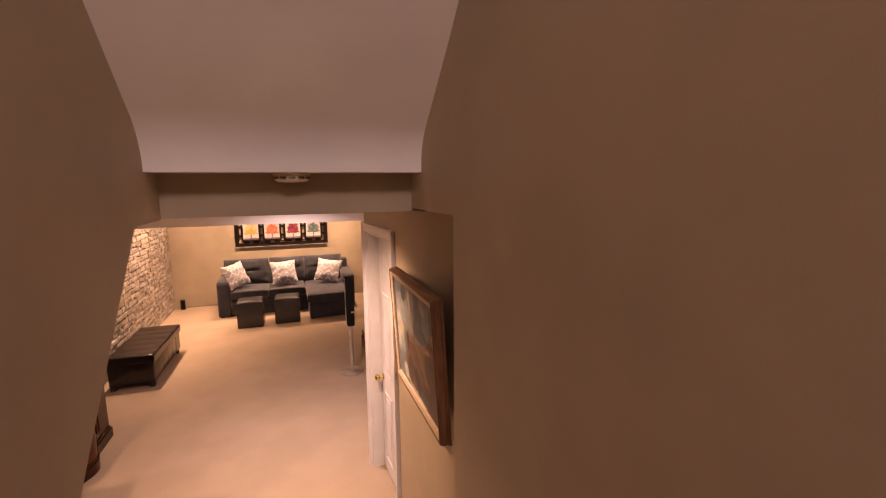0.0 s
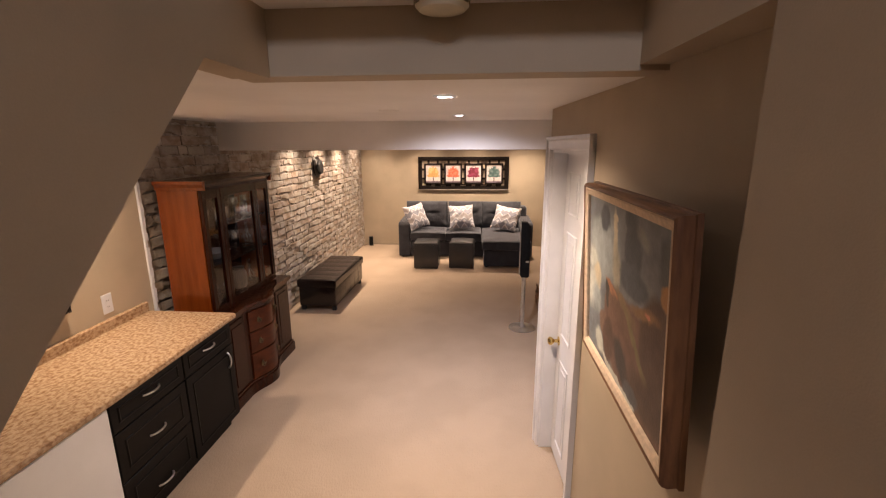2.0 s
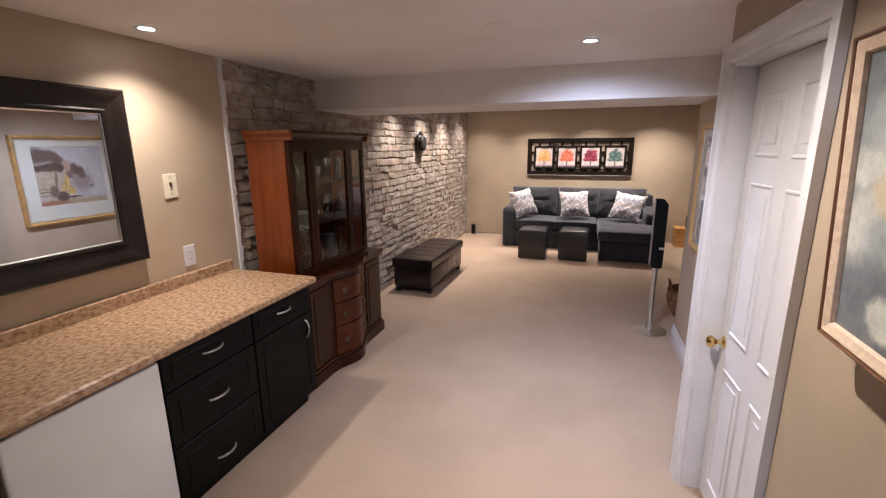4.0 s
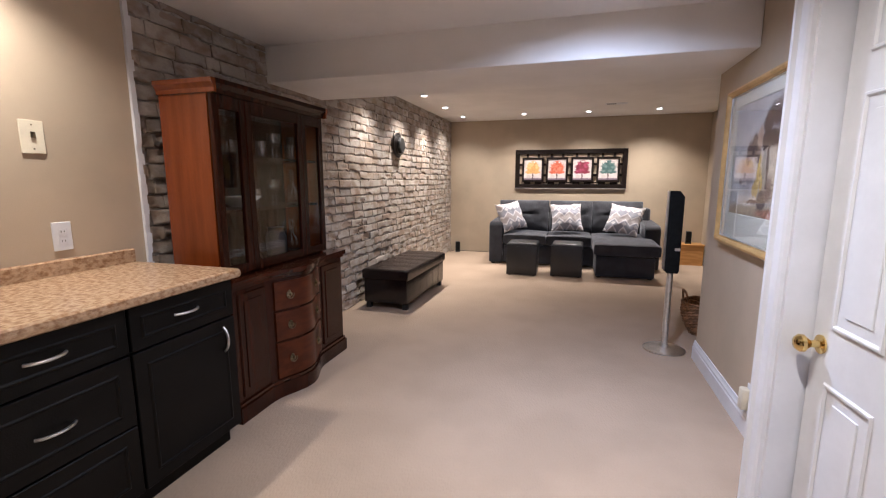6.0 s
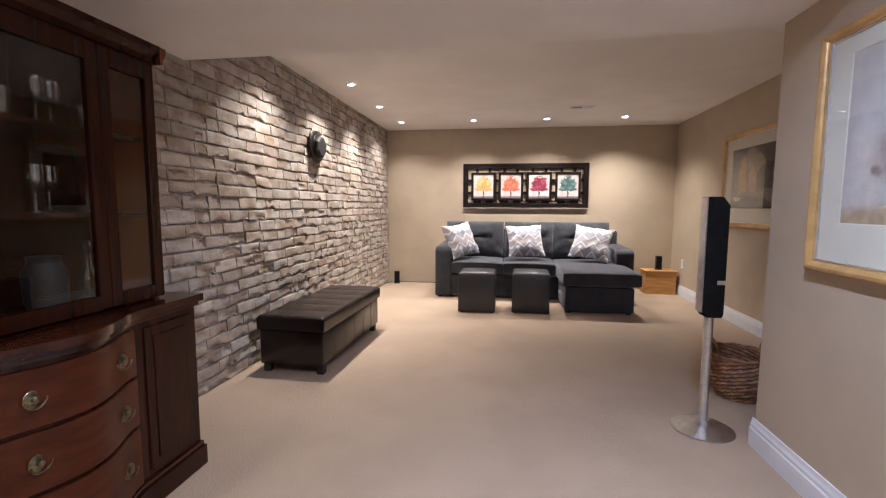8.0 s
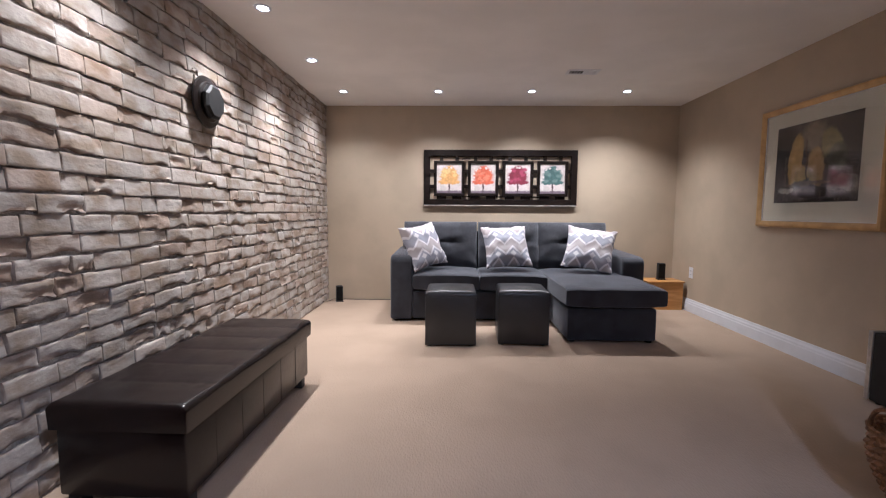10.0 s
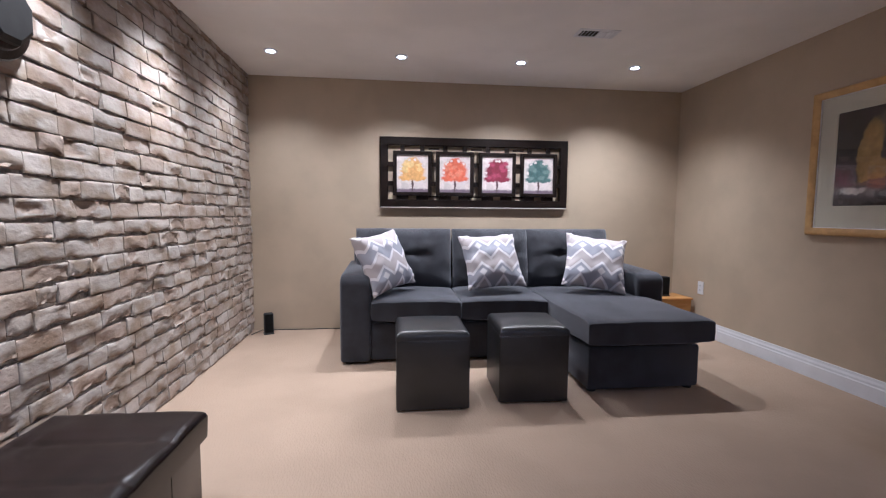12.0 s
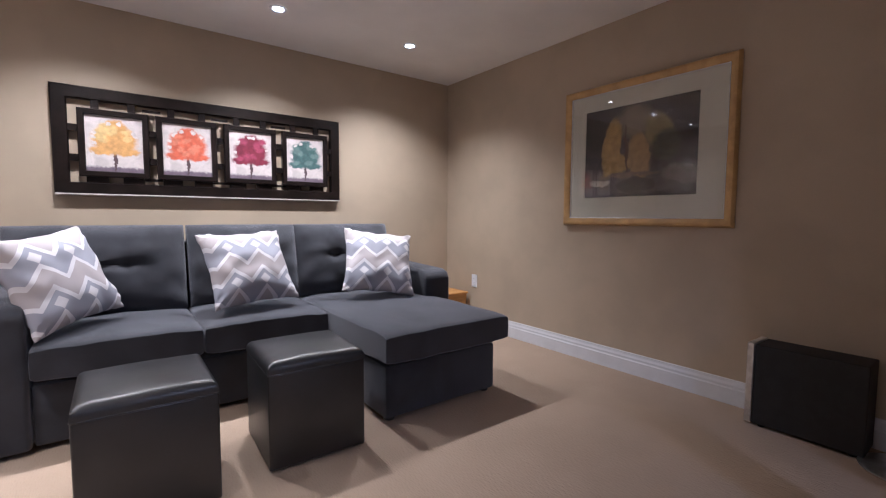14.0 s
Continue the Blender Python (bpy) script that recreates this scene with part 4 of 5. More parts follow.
# maple prints in a black lattice
AX0, AX1, AZ0, AZ1 = -1.05, 0.717, 1.118, 1.778
AW, AH = AX1 - AX0, AZ1 - AZ0
t = thing("tree_wall_art", (AX0 + AX1) / 2, NORTH, (AZ0 + AZ1) / 2, "black lattice wall panel with four coloured tree prints above sofa", "wall art")
F = -0.040
inner_w, inner_h = AW - 0.15, AH - 0.17
part("frame", frame_bm(inner_w, inner_h, [(0, -F - 0.008), (0.006, -F), (0.068, -F), (0.075, -F - 0.006), (0.075, 0.004), (0, 0.004)]), M_BLACKWOOD, t)
part("bottom_strip", cube(-AW / 2 + 0.005, F - 0.004, -AH / 2 + 0.010, AW / 2 - 0.005, F - 0.0005, -AH / 2 + 0.018), material("silver_paint_strip", (0.60, 0.57, 0.54), 0.35), t, "thin silver strip")
CROWNS = [((0.60, 0.33, 0.11), (0.68, 0.48, 0.20)), ((0.56, 0.12, 0.06), (0.62, 0.20, 0.12)), ((0.18, 0.015, 0.04), (0.30, 0.04, 0.09)), ((0.06, 0.12, 0.12), (0.13, 0.20, 0.19))]


def tree_print(i):
    a, b = CROWNS[i]
    sky, dusk = (0.60, 0.54, 0.53), (0.16, 0.12, 0.16)
    r = random.Random(i)
    f = [(0, -0.165, 0.30, 0.026, 0, 0.7, dusk), (0, -0.105, 0.009, 0.06, 0, 0.4, (0.09, 0.055, 0.06)), (0, 0.025, 0.112, 0.088, 0, 0.35, a), (0, 0.10, 0.06, 0.045, 0, 0.4, a),
         (-0.07, -0.045, 0.055, 0.022, 8, 0.5, a), (0.07, -0.045, 0.055, 0.022, -8, 0.5, a)]
    f += [(r.uniform(-0.08, 0.08), r.uniform(-0.03, 0.11), r.uniform(0.015, 0.035), r.uniform(0.012, 0.025), r.uniform(-30, 30), 0.9, b) for _ in range(9)]
    f += [(0.108 * math.cos(q), 0.03 + 0.095 * math.sin(q), 0.013, 0.010, 0, 0.5, sky) for q in [r.uniform(-0.5, 3.6) for _ in range(7)]]
    return painted("tree_print", [(0.3, tuple(c * 0.85 for c in sky)), (0.7, tuple(c * 1.15 for c in sky))], f, 0.012, 26, 0.012, 70, 0.7)


centres = [-0.589, -0.197, 0.201, 0.599]
PW, PH, PZ = 0.285, 0.335, -0.008
for i, cx in enumerate(centres):
    p = part("print_frame", frame_bm(PW, PH, [(0, 0.050), (0.004, 0.056), (0.030, 0.056), (0.034, 0.050), (0.034, 0.020), (0, 0.020)]), M_BLACKWOOD, t, "square black print frame", (cx, 0, PZ))
    part("print", cube(-PW / 2 - 0.01, -0.040, -PH / 2 - 0.01, PW / 2 + 0.01, -0.022, PH / 2 + 0.01), tree_print(i), p, "print of a single %s tree" % ("yellow", "red", "purple", "green")[i])
# lattice bars that join the prints to the frame
edges = [-inner_w / 2] + [v for c in centres for v in (c - PW / 2 - 0.034, c + PW / 2 + 0.034)] + [inner_w / 2]
for k in range(0, 10, 2):
    for z in (-0.10, 0.075):
        part("lattice_bar", cube(edges[k] - 0.002, F + 0.002, z - 0.02, edges[k + 1] + 0.002, F + 0.018, z + 0.02), M_BLACKWOOD, t)
    mid = (edges[k] + edges[k + 1]) / 2
    if 0 < k < 8:
        for s in (-1, 1):
            part("lattice_bar", cube(edges[k] - 0.03, F + 0.003, s * (inner_h / 2 - 0.028) - 0.008, edges[k + 1] + 0.03, F + 0.017, s * (inner_h / 2 - 0.028) + 0.008), M_BLACKWOOD, t)
for c in centres:
    for s in (-0.09, 0.09):
        part("lattice_bar", cube(c + s - 0.02, F + 0.002, PZ + PH / 2 + 0.033, c + s + 0.02, F + 0.018, inner_h / 2 + 0.002), M_BLACKWOOD, t)
        part("lattice_bar", cube(c + s - 0.055, F + 0.002, -inner_h / 2 - 0.002, c + s + 0.055, F + 0.018, PZ - PH / 2 - 0.033), M_BLACKWOOD, t)


def glazed_picture(name, x, yc, zc, w, h, mw, mh, label, border, off=(0.0, 0.0)):
    """A picture on a wall that faces -x; returns the thing. w, h: outside; mw, mh: the image, off the middle by off."""
    t = thing(name, x, yc, zc, label, "framed picture", turn=-90)
    b = border
    part("frame", frame_bm(w - 2 * b, h - 2 * b, [(0, 0.014), (0.003, 0.022), (0.008, 0.024), (b * 0.3, 0.034), (b * 0.55, 0.040), (b * 0.8, 0.037), (b - 0.003, 0.028), (b, 0.016), (b, 0.001), (0, 0.001)]),
         M_GOLD, t, "gilt wood frame", smooth=True)
    part("frame_lip", frame_bm(w - 2 * b - 0.008, h - 2 * b - 0.008, [(0, 0.0125), (0.001, 0.019), (0.0038, 0.020), (0.0038, 0.0125)]), M_STEEL, t, "bright inner lip")
    part("mount", mount(mw, mh, w - 2 * b, h - 2 * b, *off), M_MAT, t, "cream mount board")
    g = part("pane", cube(-w / 2 + b - 0.002, -0.0165, -h / 2 + b - 0.002, w / 2 - b + 0.002, -0.0145, h / 2 - b + 0.002), M_GLASS, t)
    g.visible_shadow = False
    return t


def mount(mw, mh, W2, H2, ox, oz):
    """A board with a window of mw by mh whose bevelled edge shows."""
    bm = bmesh.new()
    outer = [(sx * (W2 / 2 + 0.003), sz * (H2 / 2 + 0.003)) for sx, sz in ((-1, -1), (1, -1), (1, 1), (-1, 1))]
    inner = [(ox + sx * mw / 2, oz + sz * mh / 2) for sx, sz in ((-1, -1), (1, -1), (1, 1), (-1, 1))]
    cut = [(ox + sx * (mw / 2 - 0.004), oz + sz * (mh / 2 - 0.004)) for sx, sz in ((-1, -1), (1, -1), (1, 1), (-1, 1))]
    rings = [[bm.verts.new((x, y, z)) for x, z in pts] for pts, y in ((outer, -0.006), (outer, -0.012), (inner, -0.012), (cut, -0.0095))]
    for p, q in zip(rings, rings[1:]):
        for i in range(4):
            bm.faces.new((p[i], q[i], q[(i + 1) % 4], p[(i + 1) % 4]))
    return bm


# hazy sailing print by the closet
t = glazed_picture("sailing_print", NOOK, 4.4225, 1.345, 0.955, 0.885, 0.65, 0.595, "hazy sailing boat print with cream mount in gilt frame", 0.042, (-0.0125, 0.038))
TREE, MIST, SAIL, HULL = (0.115, 0.075, 0.062), (0.43, 0.38, 0.365), (0.60, 0.42, 0.14), (0.12, 0.06, 0.045)
GROUND = (0.40, 0.31, 0.20)
hazy = [(0.22, -0.02, 0.22, 0.16, 0, 0.8, (0.44, 0.37, 0.28)), (0, -0.245, 0.5, 0.05, 0, 0.9, GROUND), (0.20, -0.235, 0.16, 0.022, 0, 0.6, (0.36, 0.16, 0.10)), (-0.10, -0.02, 0.10, 0.10, 0, 1.0, (0.30, 0.25, 0.235)),
        (-0.085, 0.085, 0.055, 0.050, 0, 0.6, TREE), (-0.04, 0.125, 0.040, 0.035, 0, 0.6, TREE), (-0.115, 0.035, 0.035, 0.035, 0, 0.7, (0.15, 0.10, 0.085)), (0.0, 0.06, 0.04, 0.05, 0, 0.7, (0.19, 0.13, 0.10)),
        (0.02, 0.14, 0.035, 0.06, 0, 0.9, (0.42, 0.30, 0.22)), (0.10, 0.20, 0.06, 0.05, 0, 0.6, TREE), (0.17, 0.24, 0.09, 0.06, 0, 0.7, TREE), (0.27, 0.24, 0.08, 0.08, 0, 0.9, TREE), (0.09, 0.12, 0.045, 0.045, 0, 0.5, (0.075, 0.045, 0.035)),
        (0.16, 0.125, 0.09, 0.045, 0, 0.5, (0.075, 0.045, 0.035)), (0.27, 0.12, 0.09, 0.03, 0, 0.6, (0.09, 0.055, 0.045)), (0.135, 0.01, 0.010, 0.10, -5, 0.6, (0.20, 0.14, 0.10)), (-0.20, -0.08, 0.022, 0.018, 0, 0.9, (0.24, 0.19, 0.17)),
        (0.035, -0.055, 0.020, 0.115, 5, 0.25, SAIL), (0.072, -0.09, 0.020, 0.085, -14, 0.3, SAIL), (0.0, -0.115, 0.024, 0.045, 16, 0.3, (0.52, 0.36, 0.12)), (0.058, -0.06, 0.004, 0.10, -8, 0.5, (0.22, 0.13, 0.07)),
        (0.00, -0.182, 0.085, 0.011, -3, 0.3, HULL), (0.00, -0.168, 0.055, 0.007, 0, 0.4, (0.66, 0.58, 0.48)), (0.10, -0.17, 0.06, 0.05, 0, 0.5, (0.11, 0.07, 0.055)), (0.17, -0.12, 0.04, 0.06, 0, 0.9, (0.17, 0.11, 0.085)),
        (0.25, -0.09, 0.10, 0.004, 0, 0.5, (0.17, 0.12, 0.08)), (0.25, -0.12, 0.10, 0.004, 0, 0.5, (0.17, 0.12, 0.08)), (0.26, -0.155, 0.09, 0.004, 0, 0.5, (0.20, 0.14, 0.10)), (-0.10, -0.20, 0.07, 0.006, 0, 0.6, (0.62, 0.56, 0.46))]
part("image", cube(-0.345, -0.008, -0.265, 0.32, -0.002, 0.340), painted("sailing_haze", [(0.3, (0.42, 0.40, 0.40)), (0.7, (0.56, 0.54, 0.52))], hazy, 0.016, 14, 0.014, 50), t,
     "hazy print of a yacht and trees")

# dark sailing print in the far room
t = glazed_picture("sail_picture", EAST, 7.4825, 1.4135, 1.095, 0.923, 0.74, 0.583, "dark sailing picture, ochre sails, cream mount, gilt frame", 0.050, (-0.0175, 0.015))
OCHRE, DUN, FOG = (0.44, 0.29, 0.10), (0.26, 0.22, 0.11), (0.22, 0.20, 0.19)
dark = [(0, -0.22, 0.6, 0.12, 0, 0.5, (0.11, 0.095, 0.095)), (-0.30, 0.15, 0.10, 0.14, 0, 1.0, (0.03, 0.025, 0.025)), (-0.03, 0.20, 0.10, 0.10, 0, 0.8, (0.24, 0.20, 0.15)),
        (-0.19, 0.05, 0.065, 0.19, 8, 0.25, OCHRE), (-0.14, -0.06, 0.10, 0.06, 0, 0.4, OCHRE), (0.0, -0.02, 0.075, 0.14, -6, 0.3, (0.38, 0.26, 0.12)), (-0.085, 0.02, 0.010, 0.16, -4, 0.6, (0.10, 0.06, 0.04)),
        (0.12, 0.12, 0.08, 0.11, -14, 0.35, DUN), (0.17, 0.02, 0.09, 0.09, 20, 0.5, (0.10, 0.095, 0.07)), (0.30, 0.16, 0.08, 0.10, 0, 0.9, (0.05, 0.04, 0.04)), (0.27, -0.15, 0.12, 0.055, 12, 0.3, FOG),
        (-0.27, -0.18, 0.07, 0.022, 0, 0.5, (0.44, 0.42, 0.40)), (-0.02, -0.20, 0.13, 0.045, 0, 0.3, (0.025, 0.02, 0.02)), (-0.06, -0.135, 0.20, 0.012, 0, 0.6, (0.20, 0.14, 0.11)), (0.05, -0.275, 0.3, 0.03, 0, 0.8, (0.03, 0.025, 0.025))]
part("image", cube(-0.385, -0.008, -0.285, 0.367, -0.002, 0.311), painted("sailing_dusk", [(0.3, (0.04, 0.033, 0.034)), (0.7, (0.11, 0.09, 0.088))], dark, 0.025, 12, 0.012, 45), t,
     "dark picture of ochre sails")

# stormy sea painting beside the stairs
t = thing("sea_painting", 0.596, 1.983, 1.545, "stormy sea and rocks oil painting in deep brown wood frame", "framed picture", turn=-90)
t.rotation_euler = (radians(3.2), 0, radians(-90))
M_FRAMEWOOD = material("oak_brown_frame", (0.23, 0.105, 0.048), 0.45, scale=6, second=(0.13, 0.055, 0.027), stretch=(1, 6, 1), bump=0.15, bump_scale=80)
M_LINER = material("pale_linen_liner", (0.74, 0.58, 0.43), 0.8, scale=60, vary=0.08, bump=0.3, bump_scale=500)
part("frame", frame_bm(0.747, 0.602, [(0, 0.071), (0.004, 0.0735), (0.009, 0.069), (0.012, 0.058), (0.011, 0.036), (0.015, 0.034), (0.015, 0.022), (0, 0.022)]), M_FRAMEWOOD, t,
     "deep brown wood frame")
part("liner", frame_bm(0.691, 0.547, [(0, 0.058), (0.003, 0.065), (0.022, 0.071), (0.0275, 0.068), (0.0275, 0.02), (0, 0.02)]), M_LINER, t, "pale linen-wrapped liner")
SLATE, MIDC, PALE, CREAM, FOAM = (0.085, 0.10, 0.12), (0.18, 0.205, 0.23), (0.40, 0.45, 0.46), (0.66, 0.58, 0.43), (0.60, 0.62, 0.57)
ROCK, UMBER, RUST, OLIVE, BLACKR = (0.19, 0.11, 0.08), (0.11, 0.065, 0.048), (0.50, 0.22, 0.11), (0.25, 0.17, 0.095), (0.05, 0.042, 0.04)
sea = [(-0.18, 0.12, 0.15, 0.11, 0, 0.8, PALE), (-0.30, 0.24, 0.10, 0.04, 0, 0.7, MIDC), (-0.156, 0.22, 0.055, 0.045, 0, 0.4, SLATE), (-0.30, 0.06, 0.06, 0.04, 0, 1.0, FOAM),
       (0.088, 0.25, 0.05, 0.05, 0, 0.3, SLATE), (0.24, 0.25, 0.12, 0.05, 0, 0.6, MIDC), (0.25, 0.15, 0.10, 0.085, 0, 0.5, (0.17, 0.19, 0.21)), (0.10, 0.165, 0.065, 0.085, 0, 0.35, SLATE),
       (0.17, 0.22, 0.045, 0.02, 20, 1.0, (0.26, 0.27, 0.25)), (0.22, 0.10, 0.06, 0.02, 20, 1.0, (0.22, 0.24, 0.24)), (0.10, 0.09, 0.12, 0.045, 0, 0.4, (0.10, 0.118, 0.14)), (0.31, 0.19, 0.035, 0.06, 0, 0.8, SLATE),
       (-0.048, 0.17, 0.018, 0.085, -6, 0.7, CREAM), (-0.035, 0.09, 0.035, 0.06, -10, 1.0, (0.42, 0.38, 0.29)), (-0.05, 0.235, 0.022, 0.012, 0, 0.6, CREAM),
       (-0.24, 0.0, 0.045, 0.05, 30, 0.5, CREAM), (-0.30, -0.07, 0.06, 0.08, 0, 0.6, FOAM), (-0.24, -0.08, 0.05, 0.05, 0, 0.9, PALE), (-0.27, -0.19, 0.09, 0.08, 0, 0.7, MIDC), (-0.20, -0.22, 0.05, 0.04, 35, 0.5, FOAM),
       (0.14, -0.15, 0.29, 0.16, 12, 0.15, ROCK), (0.30, -0.05, 0.13, 0.16, 0, 0.25, UMBER), (-0.07, -0.06, 0.075, 0.09, 20, 0.2, ROCK), (-0.155, -0.135, 0.045, 0.045, 0, 0.25, (0.24, 0.15, 0.11)),
       (-0.12, -0.02, 0.016, 0.05, -8, 0.3, BLACKR), (-0.075, 0.012, 0.06, 0.014, 16, 0.6, RUST), (0.05, -0.005, 0.09, 0.020, 20, 0.9, OLIVE), (0.20, 0.03, 0.09, 0.018, -12, 0.9, (0.30, 0.17, 0.08)),
       (0.32, 0.115, 0.035, 0.03, 0, 0.4, (0.46, 0.24, 0.10)), (0.225, 0.035, 0.018, 0.008, 0, 0.6, (0.62, 0.26, 0.16)), (0.04, -0.07, 0.13, 0.018, 36, 0.8, (0.17, 0.10, 0.07)), (-0.10, -0.17, 0.06, 0.075, 10, 0.4, UMBER),
       (0.03, -0.19, 0.08, 0.05, 40, 0.6, BLACKR), (0.16, -0.10, 0.13, 0.016, 40, 0.9, (0.22, 0.19, 0.09)), (0.25, -0.20, 0.16, 0.06, 0, 0.8, (0.085, 0.05, 0.035)), (0.12, -0.245, 0.06, 0.035, 0, 0.5, (0.10, 0.11, 0.12)),
       (-0.06, -0.26, 0.11, 0.014, 8, 0.4, FOAM), (0.09, -0.272, 0.07, 0.012, 0, 0.4, FOAM)]
part("canvas", cube(-0.3452, -0.056, -0.2732, 0.3452, -0.02, 0.2732),
     painted("storm_at_sea", [(0.30, (0.14, 0.16, 0.175)), (0.7, (0.27, 0.29, 0.31))], sea, 0.018, 13, 0.009, 46, 0.5), t, "canvas painted with a storm over rocks")


# ---- loudspeakers ----
def tower(x, y, turn=0):
    t = thing("tower_speaker", x, y, 0, "slim black tower loudspeaker on silver pole and round base", "loudspeaker", "tower loudspeakers", turn)
    part("base", lathe(bmesh.new(), [(0.135, 0), (0.146, 0.003), (0.147, 0.008), (0.135, 0.013), (0.05, 0.020), (0.034, 0.026), (0.028, 0.05)], 48), M_STEEL, t, "round brushed steel base", smooth=True)
    part("pole", lathe(bmesh.new(), [(0.022, 0.045), (0.022, 0.615)], 24), M_STEEL, t, "silver pole", smooth=True)
    bm = prism(bmesh.new(), [(-0.046, 0.625), (-0.030, 0.597), (0.042, 0.597), (0.05, 0.615), (0.05, 1.155), (0.018, 1.197), (-0.046, 1.197)], "y", -0.042, 0.042)
    bmesh.ops.bevel(bm, geom=bm.edges[:], offset=0.005, segments=2, affect="EDGES", profile=0.5)
    part("cabinet", bm, M_CLOTH, t, smooth=True)
    part("back_strip", cube(-0.053, -0.036, 0.62, -0.0475, 0.036, 1.195, bevel=0.002), M_STEEL, t, "silver rear strip")
    part("badge", cube(0.01, -0.0455, 0.765, 0.046, -0.043, 0.785), M_STEEL, t, "small silver badge")


tower(0.632, 5.335)
tower(1.685, 6.225, 8)


def small_speaker(x, y, z, turn, label):
    t = thing("satellite_speaker", x, y, z, label, "loudspeaker", "small loudspeakers", turn)
    part("body", cube(-0.038, -0.035, 0.008, 0.038, 0.035, 0.185, bevel=0.008, segments=2), M_BLACK, t, smooth=True)
    part("grille", cube(-0.032, -0.0385, 0.02, 0.032, -0.036, 0.178, bevel=0.002), M_CLOTH, t)
    part("foot", cube(-0.042, -0.038, 0, 0.042, 0.038, 0.009, bevel=0.002), M_BLACK, t)


small_speaker(-2.03, 9.33, 0, 22, "small black satellite loudspeaker on the carpet by the end wall")
small_speaker(1.625, 9.22, 0.316, -6, "small black satellite loudspeaker on the pine box")

t = thing("subwoofer", 1.752, 6.588, 0, "low black subwoofer with a silver front against the beige wall", "loudspeaker")
part("cabinet", cube(-0.088, -0.24, 0.012, 0.088, 0.165, 0.40, bevel=0.006, segments=2), M_BLACK, t)
part("front_panel", cube(-0.09, 0.166, 0.012, 0.09, 0.196, 0.405, bevel=0.005, segments=2), M_STEEL, t, "silver front panel")
for sy in (-0.2, 0.13):
    for sx in (-0.06, 0.06):
        part("foot", lathe(bmesh.new(), [(0.015, 0), (0.015, 0.013)], 10, sx, sy), M_BLACK, t)

t = thing("wall_speaker", -2.165, 6.905, 1.69, "round black speaker plaque mounted high on the whitewashed brick", "wall ornament")
bm = lathe(bmesh.new(), [(0.145, 0.0), (0.150, 0.006), (0.144, 0.014), (0.118, 0.020), (0.112, 0.028), (0.09, 0.032)], 40)
part("back_plate", bm, M_BLACKWOOD, t, "dished round back plate", pose(0, 0, 0, 0, 90, 0), True)
bm = lathe(bmesh.new(), [(0.100, 0.031), (0.104, 0.040), (0.102, 0.056), (0.086, 0.066)], 8)
part("centre_boss", bm, M_BLACK, t, "eight-sided centre boss", pose(0, 0, 0, 0, 90, 0) @ pose(0, 0, 0, 0, 0, 22.5))

# ---- pine box ----
t = thing("pine_box", 1.625, 9.22, 0, "low orange pine box in the corner behind the sofa", "box")
bm = cube(-0.19, -0.13, 0, 0.19, 0.13, 0.298, bevel=0.002)
part("body", bm, M_PINE, t)
part("lid", cube(-0.202, -0.142, 0.299, 0.202, 0.142, 0.315, bevel=0.004), M_PINE, t)

# ---- wicker basket ----
t = thing("wicker_basket", 1.02, 5.80, 0, "round brown wicker basket with hoop handles on the carpet", "basket")
bm = bmesh.new()
n, rows = 56, 22
rings = []
for j in range(rows + 1):
    f = j / rows
    weave = 0.0042 * math.cos(math.pi * j)
    r0 = 0.115 + 0.075 * math.sin(0.5 * math.pi * min(1, f * 1.25)) - 0.02 * max(0, f - 0.7)
    rings.append([bm.verts.new(((r0 + weave * math.cos(math.pi * (i // 2)) + 0.003 * math.cos(math.pi * j / 2)) * math.cos(2 * math.pi * i / n), (r0 + weave * math.cos(math.pi * (i // 2)) + 0.003 * math.cos(math.pi * j / 2)) * math.sin(2 * math.pi * i / n),
                                0.004 + 0.265 * f)) for i in range(n)])
for a, b in zip(rings, rings[1:]):
    for i in range(n):
        bm.faces.new((a[i], a[(i + 1) % n], b[(i + 1) % n], b[i]))
bm.faces.new(rings[0][::-1])
ob = part("woven_side", bm, M_WICKER, t, "woven wicker side", smooth=False)
m = ob.modifiers.new("thickness", "SOLIDIFY")
m.thickness = 0.010
part("rim", tube(bmesh.new(), [(0.184 * math.cos(a), 0.184 * math.sin(a), 0.27 + 0.003 * math.sin(11 * a)) for a in [2 * math.pi * k / 48 for k in range(49)]], 0.010, 8), M_WICKER, t, smooth=True)
for s in (-1, 1):
    part("hoop_handle", tube(bmesh.new(), [(0.18 * s * math.cos(0.5 * math.cos(a)), 0.16 * math.cos(a) * 0.6, 0.265 + 0.105 * math.sin(a)) for a in [math.pi * k / 14 for k in range(15)]], 0.008, 8),
         M_WICKER, t, "wicker hoop handle", smooth=True)

# ---- ceiling fittings ----
t = thing("smoke_detector", 0.021, 1.965, 2.364, "round ivory smoke detector on the stair ceiling", "smoke detector")
part("body", lathe(bmesh.new(), [(0.075, -0.0005), (0.076, -0.008), (0.072, -0.012), (0.070, -0.026), (0.060, -0.036), (0.02, -0.040)][::-1], 32), M_OFFWHITE, t, smooth=True)
for k in range(12):
    a = 2 * math.pi * k / 12
    part("slot", cube(-0.013, -0.002, -0.025, 0.013, 0.002, -0.016), M_ANTIQUE, t, at=Matrix.Translation((0.0705 * math.sin(a), -0.0705 * math.cos(a), 0)) @ pose(0, 0, 0, 0, 0, math.degrees(a)))

